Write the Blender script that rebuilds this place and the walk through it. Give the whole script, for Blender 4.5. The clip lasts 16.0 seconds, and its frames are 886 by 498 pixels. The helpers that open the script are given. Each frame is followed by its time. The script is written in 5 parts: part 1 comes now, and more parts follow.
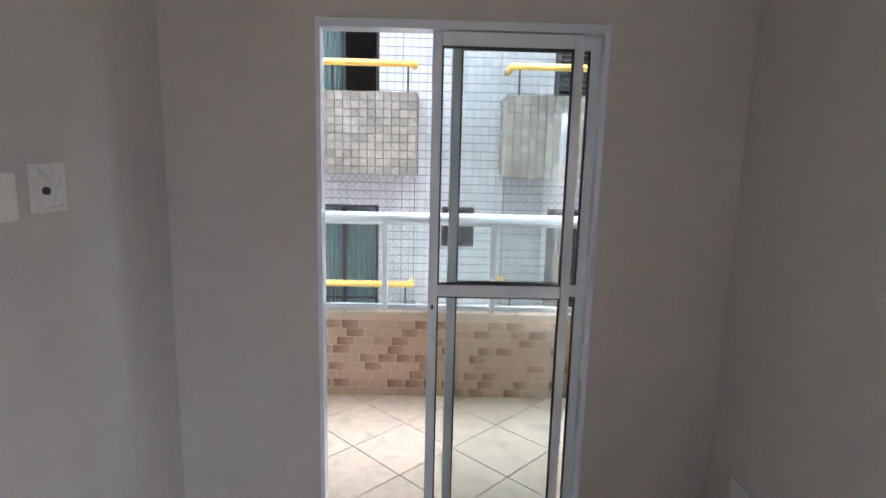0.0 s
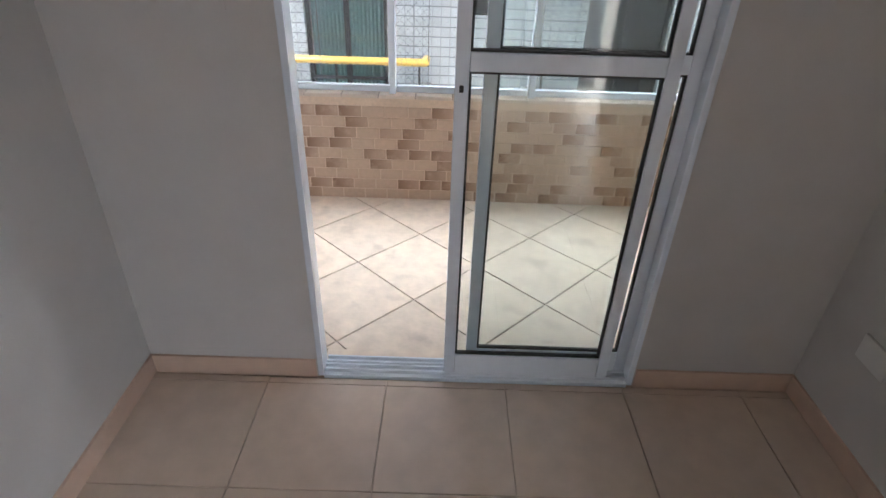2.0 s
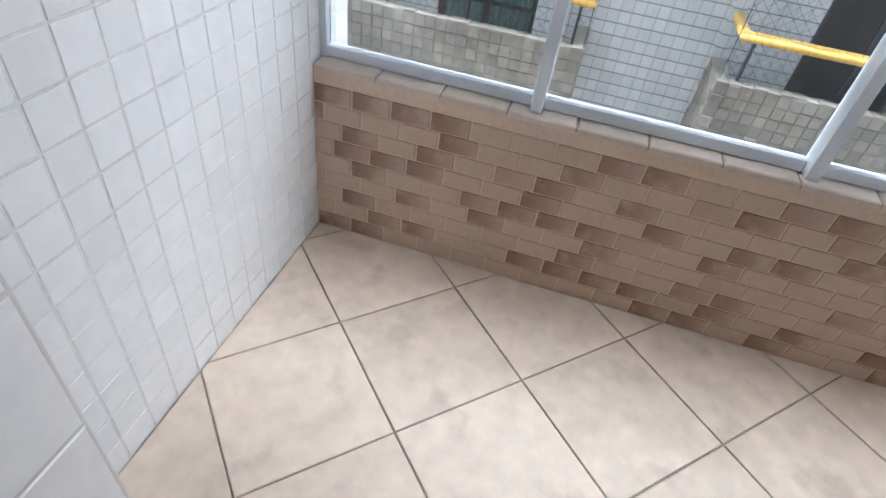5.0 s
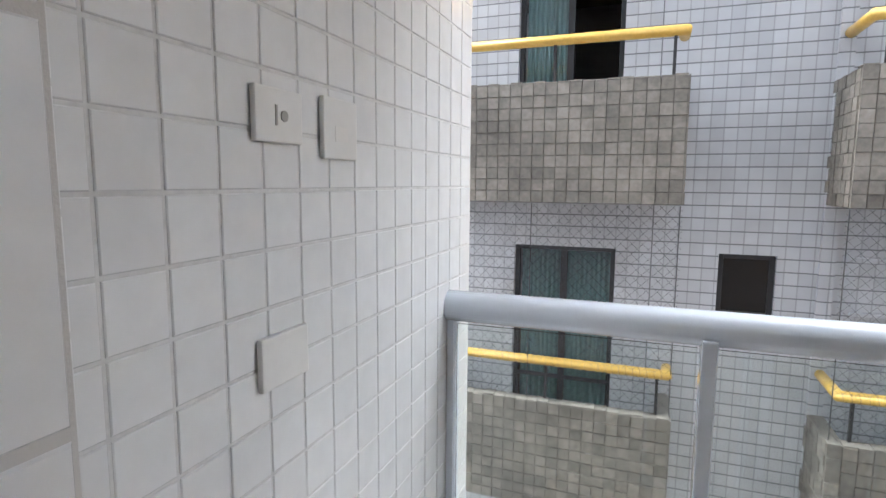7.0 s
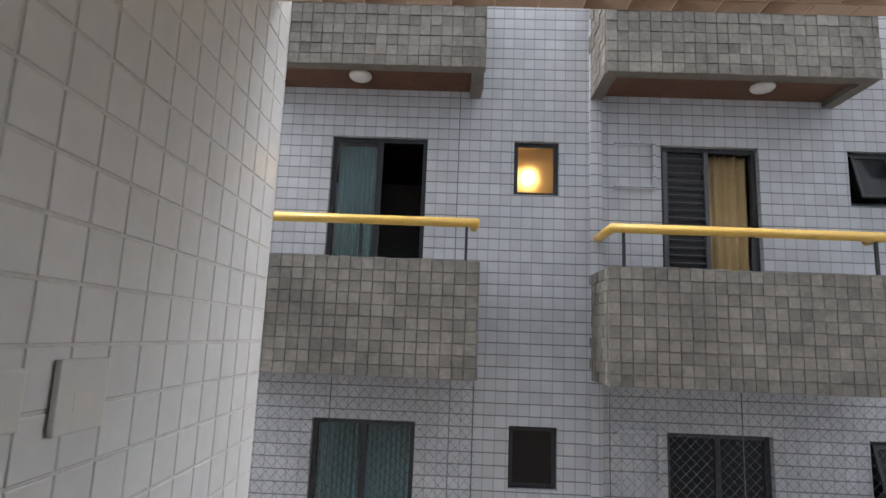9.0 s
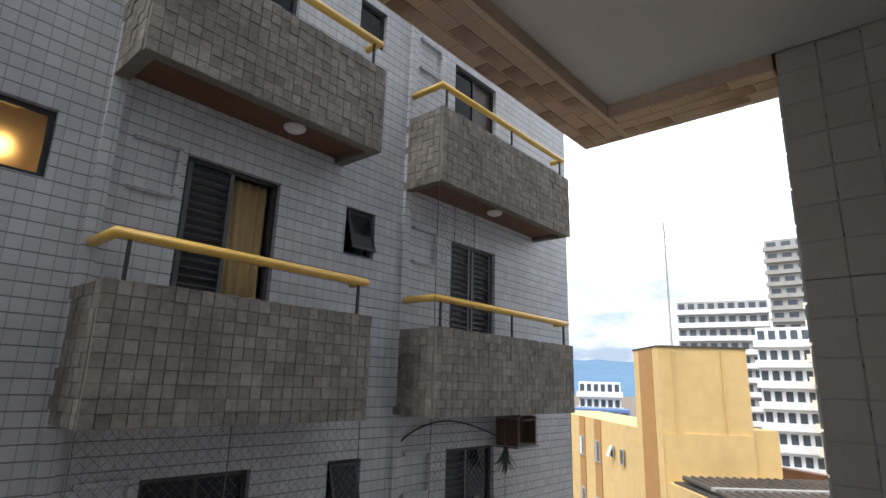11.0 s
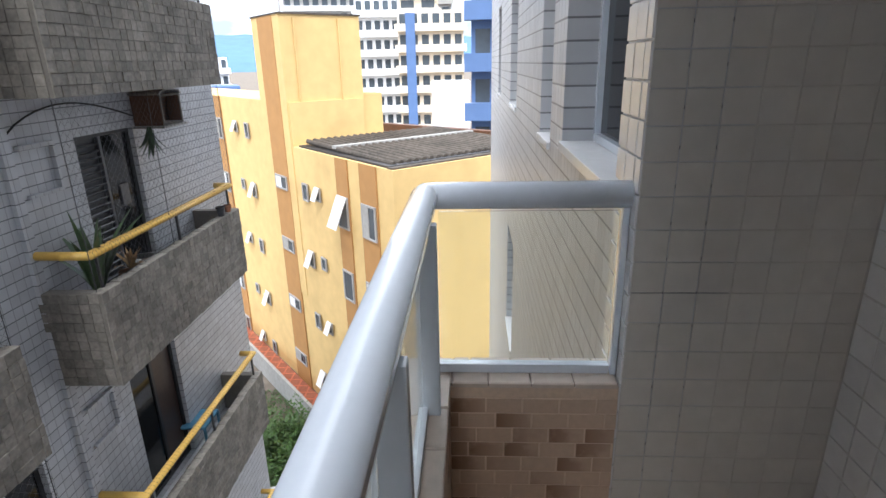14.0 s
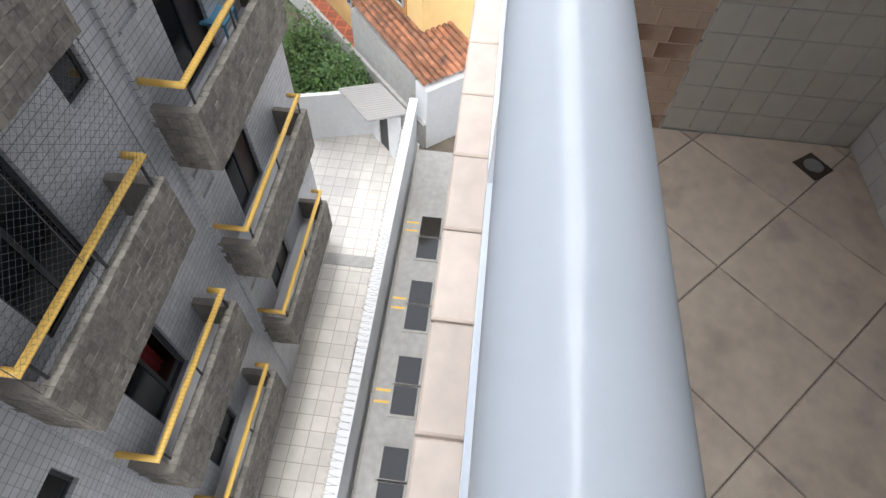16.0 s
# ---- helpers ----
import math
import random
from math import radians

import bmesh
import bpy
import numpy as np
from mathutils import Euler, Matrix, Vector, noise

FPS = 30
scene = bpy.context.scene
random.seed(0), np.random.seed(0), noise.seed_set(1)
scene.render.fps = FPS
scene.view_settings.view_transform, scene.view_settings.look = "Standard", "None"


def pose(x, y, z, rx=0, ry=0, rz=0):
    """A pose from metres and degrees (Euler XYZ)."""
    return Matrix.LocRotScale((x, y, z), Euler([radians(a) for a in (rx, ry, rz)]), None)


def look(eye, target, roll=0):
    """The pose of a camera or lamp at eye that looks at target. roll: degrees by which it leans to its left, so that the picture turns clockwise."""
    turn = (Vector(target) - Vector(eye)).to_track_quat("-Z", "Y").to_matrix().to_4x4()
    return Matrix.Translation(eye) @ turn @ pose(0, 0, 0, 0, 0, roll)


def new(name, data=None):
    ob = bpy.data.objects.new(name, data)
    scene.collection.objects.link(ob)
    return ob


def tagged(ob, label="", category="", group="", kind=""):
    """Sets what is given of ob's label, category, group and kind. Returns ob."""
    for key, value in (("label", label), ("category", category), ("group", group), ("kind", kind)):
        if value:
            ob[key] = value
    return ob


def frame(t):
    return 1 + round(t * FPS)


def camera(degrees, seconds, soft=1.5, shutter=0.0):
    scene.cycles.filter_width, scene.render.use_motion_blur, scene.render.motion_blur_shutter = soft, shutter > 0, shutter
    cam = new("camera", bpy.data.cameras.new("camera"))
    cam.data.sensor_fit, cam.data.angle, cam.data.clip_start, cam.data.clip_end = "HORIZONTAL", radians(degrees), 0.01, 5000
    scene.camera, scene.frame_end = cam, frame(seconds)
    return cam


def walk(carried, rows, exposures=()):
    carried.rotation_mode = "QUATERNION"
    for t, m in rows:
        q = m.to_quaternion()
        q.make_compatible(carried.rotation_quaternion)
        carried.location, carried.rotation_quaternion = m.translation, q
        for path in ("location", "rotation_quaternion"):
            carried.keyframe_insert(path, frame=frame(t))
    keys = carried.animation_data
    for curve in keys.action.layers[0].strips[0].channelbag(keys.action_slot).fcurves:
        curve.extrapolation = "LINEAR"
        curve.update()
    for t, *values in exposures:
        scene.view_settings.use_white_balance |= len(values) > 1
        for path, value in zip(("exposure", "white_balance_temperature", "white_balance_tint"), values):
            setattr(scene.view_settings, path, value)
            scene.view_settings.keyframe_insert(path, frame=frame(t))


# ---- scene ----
cam = camera(77.5, 16.0)
PATH = [
    (0, (0.447, -2.106, 1.58), (0.481, -0.134, 1.249), 1.4),
    (0.5, (0.5, -2.06, 1.512), (0.549, -0.111, 1.073), 1.2),
    (1, (0.494, -1.932, 1.451), (0.531, -0.129, 0.585), 2.2),
    (1.5, (0.485, -1.656, 1.399), (0.452, 0.097, 0.436), 1.5),
    (2, (0.41, -1.391, 1.375), (0.413, 0.314, 0.329), 1.9),
    (2.5, (0.292, -1.109, 1.359), (0.361, 0.487, 0.156), 2.8),
    (3, (0.23, -0.832, 1.308), (0.379, 0.696, 0.027), 3.9),
    (3.2, (0.225, -0.722, 1.295), (0.382, 0.80, 0.1), 4.2),
    (5.3, (0.2, 0.15, 1.23), (-0.25, 1.6, -0.115), 9.4),
    (5.5, (0.178, 0.2, 1.224), (-0.363, 1.609, -0.088), 9.0),
    (6, (0.052, 0.127, 1.299), (-0.551, 1.733, 0.271), 4.1),
    (6.5, (-0.007, 0.092, 1.465), (-0.676, 1.906, 0.955), 1.0),
    (7, (-0.006, 0.092, 1.506), (-0.705, 1.935, 1.267), 0.4),
    (7.5, (-0.006, 0.09, 1.554), (-0.714, 1.96, 1.503), 0.2),
    (8, (-0.016, 0.091, 1.596), (-0.56, 2.011, 1.721), 1.0),
    (8.2, (-0.016, 0.101, 1.614), (-0.483, 2.037, 1.806), 1.3),
    (10.3, (0.054, 0.341, 1.766), (0.97, 2.056, 2.232), 2.5),
    (10.5, (0.026, 0.437, 1.702), (1.097, 2.053, 2.194), 2.1),
    (11, (0.03, 0.64, 1.685), (1.492, 1.915, 2.165), 1.7),
    (11.5, (-0.007, 0.805, 1.679), (1.762, 1.674, 2.017), 0.6),
    (12, (0.087, 0.889, 1.663), (2.002, 1.454, 1.777), 1.6),
    (12.5, (0.064, 0.974, 1.622), (1.994, 1.298, 1.209), 1.8),
    (13, (0.075, 1.099, 1.609), (1.993, 1.287, 1.077), 2.0),
    (13.5, (0.131, 1.249, 1.593), (2.047, 1.332, 1.026), -0.5),
    (14, (0.143, 1.339, 1.558), (2.036, 1.443, 0.918), -1.2),
    (14.5, (0.12, 1.475, 1.534), (1.928, 1.613, 0.689), -1.6),
    (15, (0.176, 1.510, 1.432), (1.805, 1.671, 0.282), 0.4),
    (15.5, (0.167, 1.532, 1.410), (1.451, 1.656, -0.119), -0.2),
    (16, (0.122, 1.536, 1.391), (1.241, 1.605, -0.265), 3.4),
]
walk(cam, [(t, look(eye, target, roll)) for t, eye, target, roll in PATH],
     exposures=[(0.0, 3.4, 6000, 10), (3.2, 3.2, 6050, 10), (5.3, 2.75, 5850, 10), (6.0, 2.55, 5900, 10), (7.0, 2.35, 6150, 10), (8.2, 2.1, 6250, 10),
                (10.5, 0.55, 6350, 10), (12.5, 0.5, 6150, 10), (13.0, 0.92, 6050, 10), (14.5, 1.15, 6050, 10), (16.0, 1.35, 6250, 10)])

# ---- light ----
SUN_AZ, SUN_EL = radians(-92), radians(55)
world = bpy.data.worlds.new("sky")
scene.world = world
world.use_nodes = True
wt = world.node_tree
wt.nodes.clear()
w_out = wt.nodes.new("ShaderNodeOutputWorld")
w_bg = wt.nodes.new("ShaderNodeBackground")
w_sky = wt.nodes.new("ShaderNodeTexSky")
w_sky.sky_type, w_sky.sun_disc = "NISHITA", False
w_sky.sun_elevation, w_sky.sun_rotation = SUN_EL, SUN_AZ
w_sky.dust_density, w_sky.air_density = 2.0, 1.0
w_tc = wt.nodes.new("ShaderNodeTexCoord")
w_map = wt.nodes.new("ShaderNodeMapping")
w_map.inputs["Scale"].default_value = (1.6, 1.6, 4.5)
w_noise = wt.nodes.new("ShaderNodeTexNoise")
w_noise.inputs["Scale"].default_value, w_noise.inputs["Detail"].default_value, w_noise.inputs["Roughness"].default_value = 2.3, 8, 0.55
w_ramp = wt.nodes.new("ShaderNodeValToRGB")
w_ramp.color_ramp.elements[0].position, w_ramp.color_ramp.elements[0].color = 0.52, (3.4, 4.1, 5.2, 1)
w_ramp.color_ramp.elements[1].position, w_ramp.color_ramp.elements[1].color = 0.80, (14.5, 14.6, 14.8, 1)
w_mix = wt.nodes.new("ShaderNodeMix")
w_mix.data_type = "RGBA"
w_mix.inputs["Factor"].default_value = 0.85
wt.links.new(w_tc.outputs["Generated"], w_map.inputs["Vector"])
wt.links.new(w_map.outputs["Vector"], w_noise.inputs["Vector"])
w_sep = wt.nodes.new("ShaderNodeSeparateXYZ")
w_lift = wt.nodes.new("ShaderNodeMath")
w_lift.operation = "MULTIPLY_ADD"
w_lift.inputs[1].default_value = 0.9
wt.links.new(w_tc.outputs["Generated"], w_sep.inputs[0])
wt.links.new(w_sep.outputs["Z"], w_lift.inputs[0])
wt.links.new(w_noise.outputs["Fac"], w_lift.inputs[2])
wt.links.new(w_lift.outputs[0], w_ramp.inputs["Fac"])
wt.links.new(w_sky.outputs["Color"], w_mix.inputs["A"])
wt.links.new(w_ramp.outputs["Color"], w_mix.inputs["B"])
wt.links.new(w_mix.outputs["Result"], w_bg.inputs["Color"])
w_bg.inputs["Strength"].default_value = 0.12
wt.links.new(w_bg.outputs["Background"], w_out.inputs["Surface"])
sun = new("sun", bpy.data.lights.new("sun", "SUN"))
sun.data.energy, sun.data.angle, sun.data.color = 1.5, radians(18), (1.0, 0.97, 0.93)
sun.matrix_world = look((0, 0, 20), (-math.sin(SUN_AZ) * 5, -math.cos(SUN_AZ) * 5, 20 - 5 * math.tan(SUN_EL)))


# fill lamp added in a made-up doorway, unseen behind the walker
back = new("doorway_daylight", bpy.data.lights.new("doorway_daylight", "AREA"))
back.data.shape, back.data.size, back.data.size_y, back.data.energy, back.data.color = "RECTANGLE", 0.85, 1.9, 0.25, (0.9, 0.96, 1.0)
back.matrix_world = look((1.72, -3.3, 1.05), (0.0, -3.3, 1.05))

# ---- materials ----
def mat(name, base, rough=0.6, var=0.12, scale=6.0, bump=0.08, bscale=90.0, metal=0.0, rnd=0.0, island=0.0,
        joints=None, stain=None, coat=0.0, axes="xz"):
    """A node material: base colour varied at two scales, fine relief, optional tile joints (w, h, mortar, colour)."""
    m = bpy.data.materials.new(name)
    m.use_nodes = True
    nt = m.node_tree
    n, l = nt.nodes, nt.links
    bsdf = n["Principled BSDF"]
    bsdf.inputs["Roughness"].default_value, bsdf.inputs["Metallic"].default_value = rough, metal
    bsdf.inputs["Coat Weight"].default_value = coat
    tc = n.new("ShaderNodeTexCoord")
    place = n.new("ShaderNodeNewGeometry").outputs["Position"]
    n1, n2 = n.new("ShaderNodeTexNoise"), n.new("ShaderNodeTexNoise")
    n1.inputs["Scale"].default_value, n1.inputs["Detail"].default_value = scale * 0.25, 4
    n2.inputs["Scale"].default_value, n2.inputs["Detail"].default_value = scale * 3, 6
    l.new(place, n1.inputs["Vector"]), l.new(place, n2.inputs["Vector"])
    add = n.new("ShaderNodeMath")
    l.new(n1.outputs["Fac"], add.inputs[0]), l.new(n2.outputs["Fac"], add.inputs[1])
    fac = add.outputs[0]
    rng = n.new("ShaderNodeMapRange")
    rng.inputs["From Min"].default_value, rng.inputs["From Max"].default_value = 0.7, 1.3
    rng.inputs["To Min"].default_value, rng.inputs["To Max"].default_value = 1 - var, 1 + var
    l.new(fac, rng.inputs["Value"])
    value = rng.outputs["Result"]
    for amount, kind in ((rnd, "obj"), (island, "geo")):
        if amount:
            src = n.new("ShaderNodeObjectInfo" if kind == "obj" else "ShaderNodeNewGeometry")
            r2 = n.new("ShaderNodeMapRange")
            r2.inputs["To Min"].default_value, r2.inputs["To Max"].default_value = 1 - amount, 1 + amount
            l.new(src.outputs["Random" if kind == "obj" else "Random Per Island"], r2.inputs["Value"])
            mul = n.new("ShaderNodeMath")
            mul.operation = "MULTIPLY"
            l.new(value, mul.inputs[0]), l.new(r2.outputs["Result"], mul.inputs[1])
            value = mul.outputs[0]
    col = n.new("ShaderNodeVectorMath")
    col.operation = "SCALE"
    col.inputs[0].default_value = base
    l.new(value, col.inputs["Scale"])
    colour = col.outputs["Vector"]
    if stain:
        ns = n.new("ShaderNodeTexNoise")
        ns.inputs["Scale"].default_value, ns.inputs["Detail"].default_value = stain[0], 7
        l.new(place, ns.inputs["Vector"])
        rs = n.new("ShaderNodeMapRange")
        rs.inputs["From Min"].default_value, rs.inputs["From Max"].default_value = stain[1], stain[1] + 0.16
        rs.inputs["To Max"].default_value = stain[2]
        l.new(ns.outputs["Fac"], rs.inputs["Value"])
        mx = n.new("ShaderNodeMix")
        mx.data_type = "RGBA"
        l.new(rs.outputs["Result"], mx.inputs["Factor"]), l.new(colour, mx.inputs["A"])
        mx.inputs["B"].default_value = (*stain[3], 1)
        colour = mx.outputs["Result"]
    bp = n.new("ShaderNodeBump")
    bp.inputs["Strength"].default_value, bp.inputs["Distance"].default_value = bump, 0.004
    n3 = n.new("ShaderNodeTexNoise")
    n3.inputs["Scale"].default_value, n3.inputs["Detail"].default_value = bscale, 4
    l.new(place, n3.inputs["Vector"]), l.new(n3.outputs["Fac"], bp.inputs["Height"])
    normal = bp.outputs["Normal"]
    if joints:
        w, h, mortar, jc = joints[:4]
        sep, com = n.new("ShaderNodeSeparateXYZ"), n.new("ShaderNodeCombineXYZ")
        l.new(tc.outputs["Object"], sep.inputs[0])
        for i, ax in enumerate(axes):
            l.new(sep.outputs["xyz".index(ax)], com.inputs[i])
        br = n.new("ShaderNodeTexBrick")
        br.offset, br.squash = 0.0, 1.0
        br.inputs["Color1"].default_value, br.inputs["Color2"].default_value, br.inputs["Mortar"].default_value = (1, 1, 1, 1), (0.86, 0.86, 0.87, 1), (*jc, 1)
        br.inputs["Scale"].default_value, br.inputs["Mortar Size"].default_value, br.inputs["Mortar Smooth"].default_value = 1.0, mortar, 0.2
        br.inputs["Brick Width"].default_value, br.inputs["Row Height"].default_value = w, h
        l.new(com.outputs[0], br.inputs["Vector"])
        mm = n.new("ShaderNodeMix")
        mm.data_type, mm.blend_type = "RGBA", "MULTIPLY"
        mm.inputs["Factor"].default_value = 1.0
        l.new(colour, mm.inputs["A"]), l.new(br.outputs["Color"], mm.inputs["B"])
        colour = mm.outputs["Result"]
        if len(joints) > 4:
            hb = n.new("ShaderNodeTexBrick")
            hb.offset, hb.squash = 0.0, 1.0
            hb.inputs["Color1"].default_value, hb.inputs["Color2"].default_value, hb.inputs["Mortar"].default_value = (1, 1, 1, 1), (0.95, 0.95, 0.95, 1), (*joints[4], 1)
            hb.inputs["Scale"].default_value, hb.inputs["Mortar Size"].default_value, hb.inputs["Mortar Smooth"].default_value = 1.0, mortar, 0.2
            hb.inputs["Brick Width"].default_value, hb.inputs["Row Height"].default_value = 400.0, h
            l.new(com.outputs[0], hb.inputs["Vector"])
            m3 = n.new("ShaderNodeMix")
            m3.data_type, m3.blend_type = "RGBA", "MULTIPLY"
            m3.inputs["Factor"].default_value = 1.0
            l.new(colour, m3.inputs["A"]), l.new(hb.outputs["Color"], m3.inputs["B"])
            colour = m3.outputs["Result"]
        b2 = n.new("ShaderNodeBump")
        b2.invert = True
        b2.inputs["Strength"].default_value, b2.inputs["Distance"].default_value = 0.5, 0.004
        l.new(br.outputs["Fac"], b2.inputs["Height"]), l.new(normal, b2.inputs["Normal"])
        normal = b2.outputs["Normal"]
    l.new(colour, bsdf.inputs["Base Color"]), l.new(normal, bsdf.inputs["Normal"])
    return m


def glass_mat(name, colour=(0.9, 0.95, 0.94), rough=0.02):
    m = bpy.data.materials.new(name)
    m.use_nodes = True
    b = m.node_tree.nodes["Principled BSDF"]
    b.inputs["Base Color"].default_value = (*colour, 1)
    b.inputs["Roughness"].default_value, b.inputs["Transmission Weight"].default_value, b.inputs["IOR"].default_value = rough, 1.0, 1.45
    return m


def brick_mat(name, pale, dark):
    """Glazed brick tiles: some plain beige, some fired brown from one end, by each brick's own random value."""
    m = mat(name, pale, 0.4, 0.07, 14, 0.15, 120, rnd=0.05)
    n, l = m.node_tree.nodes, m.node_tree.links
    bsdf = n["Principled BSDF"]
    base = bsdf.inputs["Base Color"].links[0].from_socket
    info, tc = n.new("ShaderNodeObjectInfo"), n.new("ShaderNodeTexCoord")
    pick = n.new("ShaderNodeMapRange")
    pick.inputs["From Min"].default_value, pick.inputs["From Max"].default_value = 0.46, 0.58
    l.new(info.outputs["Random"], pick.inputs["Value"])
    sep = n.new("ShaderNodeSeparateXYZ")
    l.new(tc.outputs["Object"], sep.inputs[0])
    grad = n.new("ShaderNodeMapRange")
    grad.inputs["From Min"].default_value, grad.inputs["From Max"].default_value = 0.055, -0.05
    grad.inputs["To Min"].default_value, grad.inputs["To Max"].default_value = 0.35, 1.0
    l.new(sep.outputs["X"], grad.inputs["Value"])
    nz = n.new("ShaderNodeTexNoise")
    nz.noise_dimensions = "4D"
    nz.inputs["Scale"].default_value, nz.inputs["Detail"].default_value = 16, 3
    l.new(tc.outputs["Object"], nz.inputs["Vector"])
    shift = n.new("ShaderNodeMath")
    shift.operation = "MULTIPLY"
    shift.inputs[1].default_value = 40
    l.new(info.outputs["Random"], shift.inputs[0]), l.new(shift.outputs[0], nz.inputs["W"])
    cloud = n.new("ShaderNodeMapRange")
    cloud.inputs["From Min"].default_value, cloud.inputs["From Max"].default_value = 0.15, 0.5
    l.new(nz.outputs["Fac"], cloud.inputs["Value"])
    f1, f2 = n.new("ShaderNodeMath"), n.new("ShaderNodeMath")
    f1.operation = f2.operation = "MULTIPLY"
    l.new(pick.outputs["Result"], f1.inputs[0]), l.new(grad.outputs["Result"], f1.inputs[1])
    l.new(f1.outputs[0], f2.inputs[0]), l.new(cloud.outputs["Result"], f2.inputs[1])
    mix = n.new("ShaderNodeMix")
    mix.data_type = "RGBA"
    l.new(f2.outputs[0], mix.inputs["Factor"]), l.new(base, mix.inputs["A"])
    mix.inputs["B"].default_value = (*dark, 1)
    l.new(mix.outputs["Result"], bsdf.inputs["Base Color"])
    return m


M = {}
M["paint"] = mat("wall_paint", (0.57, 0.55, 0.53), 0.7, 0.05, 2.2, 0.16, 240)
M["ceiling"] = mat("ceiling_paint", (0.78, 0.76, 0.73), 0.8, 0.04, 3, 0.1, 200)
M["floor_tile"] = mat("beige_floor_tile", (0.60, 0.475, 0.385), 0.3, 0.10, 4, 0.03, 120, rnd=0.04)
M["grout"] = mat("grout", (0.33, 0.27, 0.23), 0.9, 0.2, 20)
M["grout_room"] = mat("beige_grout", (0.55, 0.43, 0.345), 0.9, 0.2, 20)
M["skirting"] = mat("beige_skirting_tile", (0.62, 0.45, 0.35), 0.3, 0.08, 5, 0.03, 120)
M["alu"] = mat("white_aluminium", (0.75, 0.81, 0.89), 0.17, 0.03, 9, 0.012, 200, coat=0.6)
M["rubber"] = mat("black_gasket", (0.03, 0.03, 0.03), 0.6, 0.1)
M["glass"] = glass_mat("clear_glass")
M["rail_glass"] = glass_mat("faintly_tinted_glass", (0.87, 0.92, 0.90))
M["bal_tile"] = mat("stone_floor_tile", (0.74, 0.62, 0.505), 0.42, 0.14, 6, 0.14, 60, rnd=0.05, stain=(6.5, 0.57, 0.5, (0.38, 0.30, 0.25)))
M["brick"] = brick_mat("ceramic_brick_tile", (0.60, 0.44, 0.325), (0.27, 0.155, 0.095))
M["brick_grout"] = mat("pale_brick_grout", (0.70, 0.55, 0.42), 0.85, 0.1, 20)
M["coping"] = mat("cream_coping_tile", (0.66, 0.56, 0.48), 0.4, 0.1, 9, 0.12, 90, rnd=0.08)
M["white_tile"] = mat("white_wall_tile", (0.76, 0.76, 0.76), 0.2, 0.05, 7, 0.04, 25, rnd=0.03, island=0.03)
# flank wall tile and grout: cream tint, with the wall's shade in the colour
M["cream_shade_tile"] = mat("cream_wall_tile_shade", (0.60, 0.57, 0.52), 0.3, 0.06, 5, 0.04, 25, rnd=0.03, island=0.03)
M["cream_shade_grout"] = mat("cream_tile_grout_shade", (0.57, 0.54, 0.495), 0.9, 0.12, 25)
M["tile_grout"] = mat("grey_tile_grout", (0.64, 0.635, 0.625), 0.9, 0.12, 25)
M["facade"] = mat("white_facade_tile", (0.57, 0.585, 0.61), 0.4, 0.10, 1.2, 0.05, 60, joints=(0.105, 0.11, 0.006, (0.68, 0.68, 0.69), (0.50, 0.50, 0.51)))
M["facade_side"] = mat("white_facade_tile_side", (0.57, 0.585, 0.61), 0.4, 0.10, 1.2, 0.05, 60, joints=(0.105, 0.11, 0.006, (0.68, 0.68, 0.69), (0.50, 0.50, 0.51)), axes="yz")
M["stone"] = mat("grey_stone_tile", (0.205, 0.188, 0.164), 0.8, 0.32, 9, 0.4, 55, island=0.22)
M["stone_core"] = mat("grey_mortar", (0.165, 0.152, 0.134), 0.95, 0.2, 15)
M["gold"] = mat("yellow_painted_rail", (0.72, 0.46, 0.10), 0.38, 0.1, 12, 0.05, 90)
M["iron"] = mat("black_iron", (0.03, 0.03, 0.032), 0.5, 0.2)
M["frame_dark"] = mat("dark_window_frame", (0.022, 0.024, 0.028), 0.4, 0.2)
M["pane_dark"] = mat("dark_window_glass", (0.012, 0.014, 0.017), 0.08, 0.1, 2, 0.0)
M["pane_dark"].node_tree.nodes["Principled BSDF"].inputs["Specular IOR Level"].default_value = 0.3
M["timber"] = mat("brown_soffit_board", (0.12, 0.055, 0.03), 0.6, 0.25, 6, 0.2, 40)
M["curtain"] = mat("beige_curtain", (0.50, 0.36, 0.17), 0.85, 0.1, 9)
M["curtain_teal"] = mat("pale_green_curtain", (0.26, 0.44, 0.45), 0.7, 0.12, 9)
M["door_brown"] = mat("dark_brown_door", (0.045, 0.025, 0.018), 0.35, 0.25, 6, 0.1, 40)
M["plaster"] = mat("white_plaster", (0.70, 0.71, 0.72), 0.8, 0.06, 2, 0.1, 120)
M["yellow"] = mat("yellow_plaster", (0.67, 0.47, 0.20), 0.8, 0.08, 0.8, 0.2, 30, stain=(0.5, 0.54, 0.4, (0.46, 0.31, 0.13)))
M["yellow_dark"] = mat("ochre_plaster_band", (0.42, 0.22, 0.075), 0.8, 0.08, 0.8, 0.2, 30)
M["roof_grey"] = mat("weathered_fibre_cement", (0.075, 0.062, 0.05), 0.9, 0.5, 2, 0.3, 20)
M["court"] = mat("pale_court_tile", (0.62, 0.585, 0.53), 0.5, 0.10, 1, 0.05, 40, joints=(0.4, 0.4, 0.012, (0.62, 0.58, 0.55)), axes="xy")
M["ground"] = mat("bare_earth", (0.16, 0.13, 0.10), 0.95, 0.3, 0.6, 0.4, 8)
M["grime"] = mat("drain_grime", (0.09, 0.07, 0.055), 0.85, 0.35, 30, 0.3, 160)
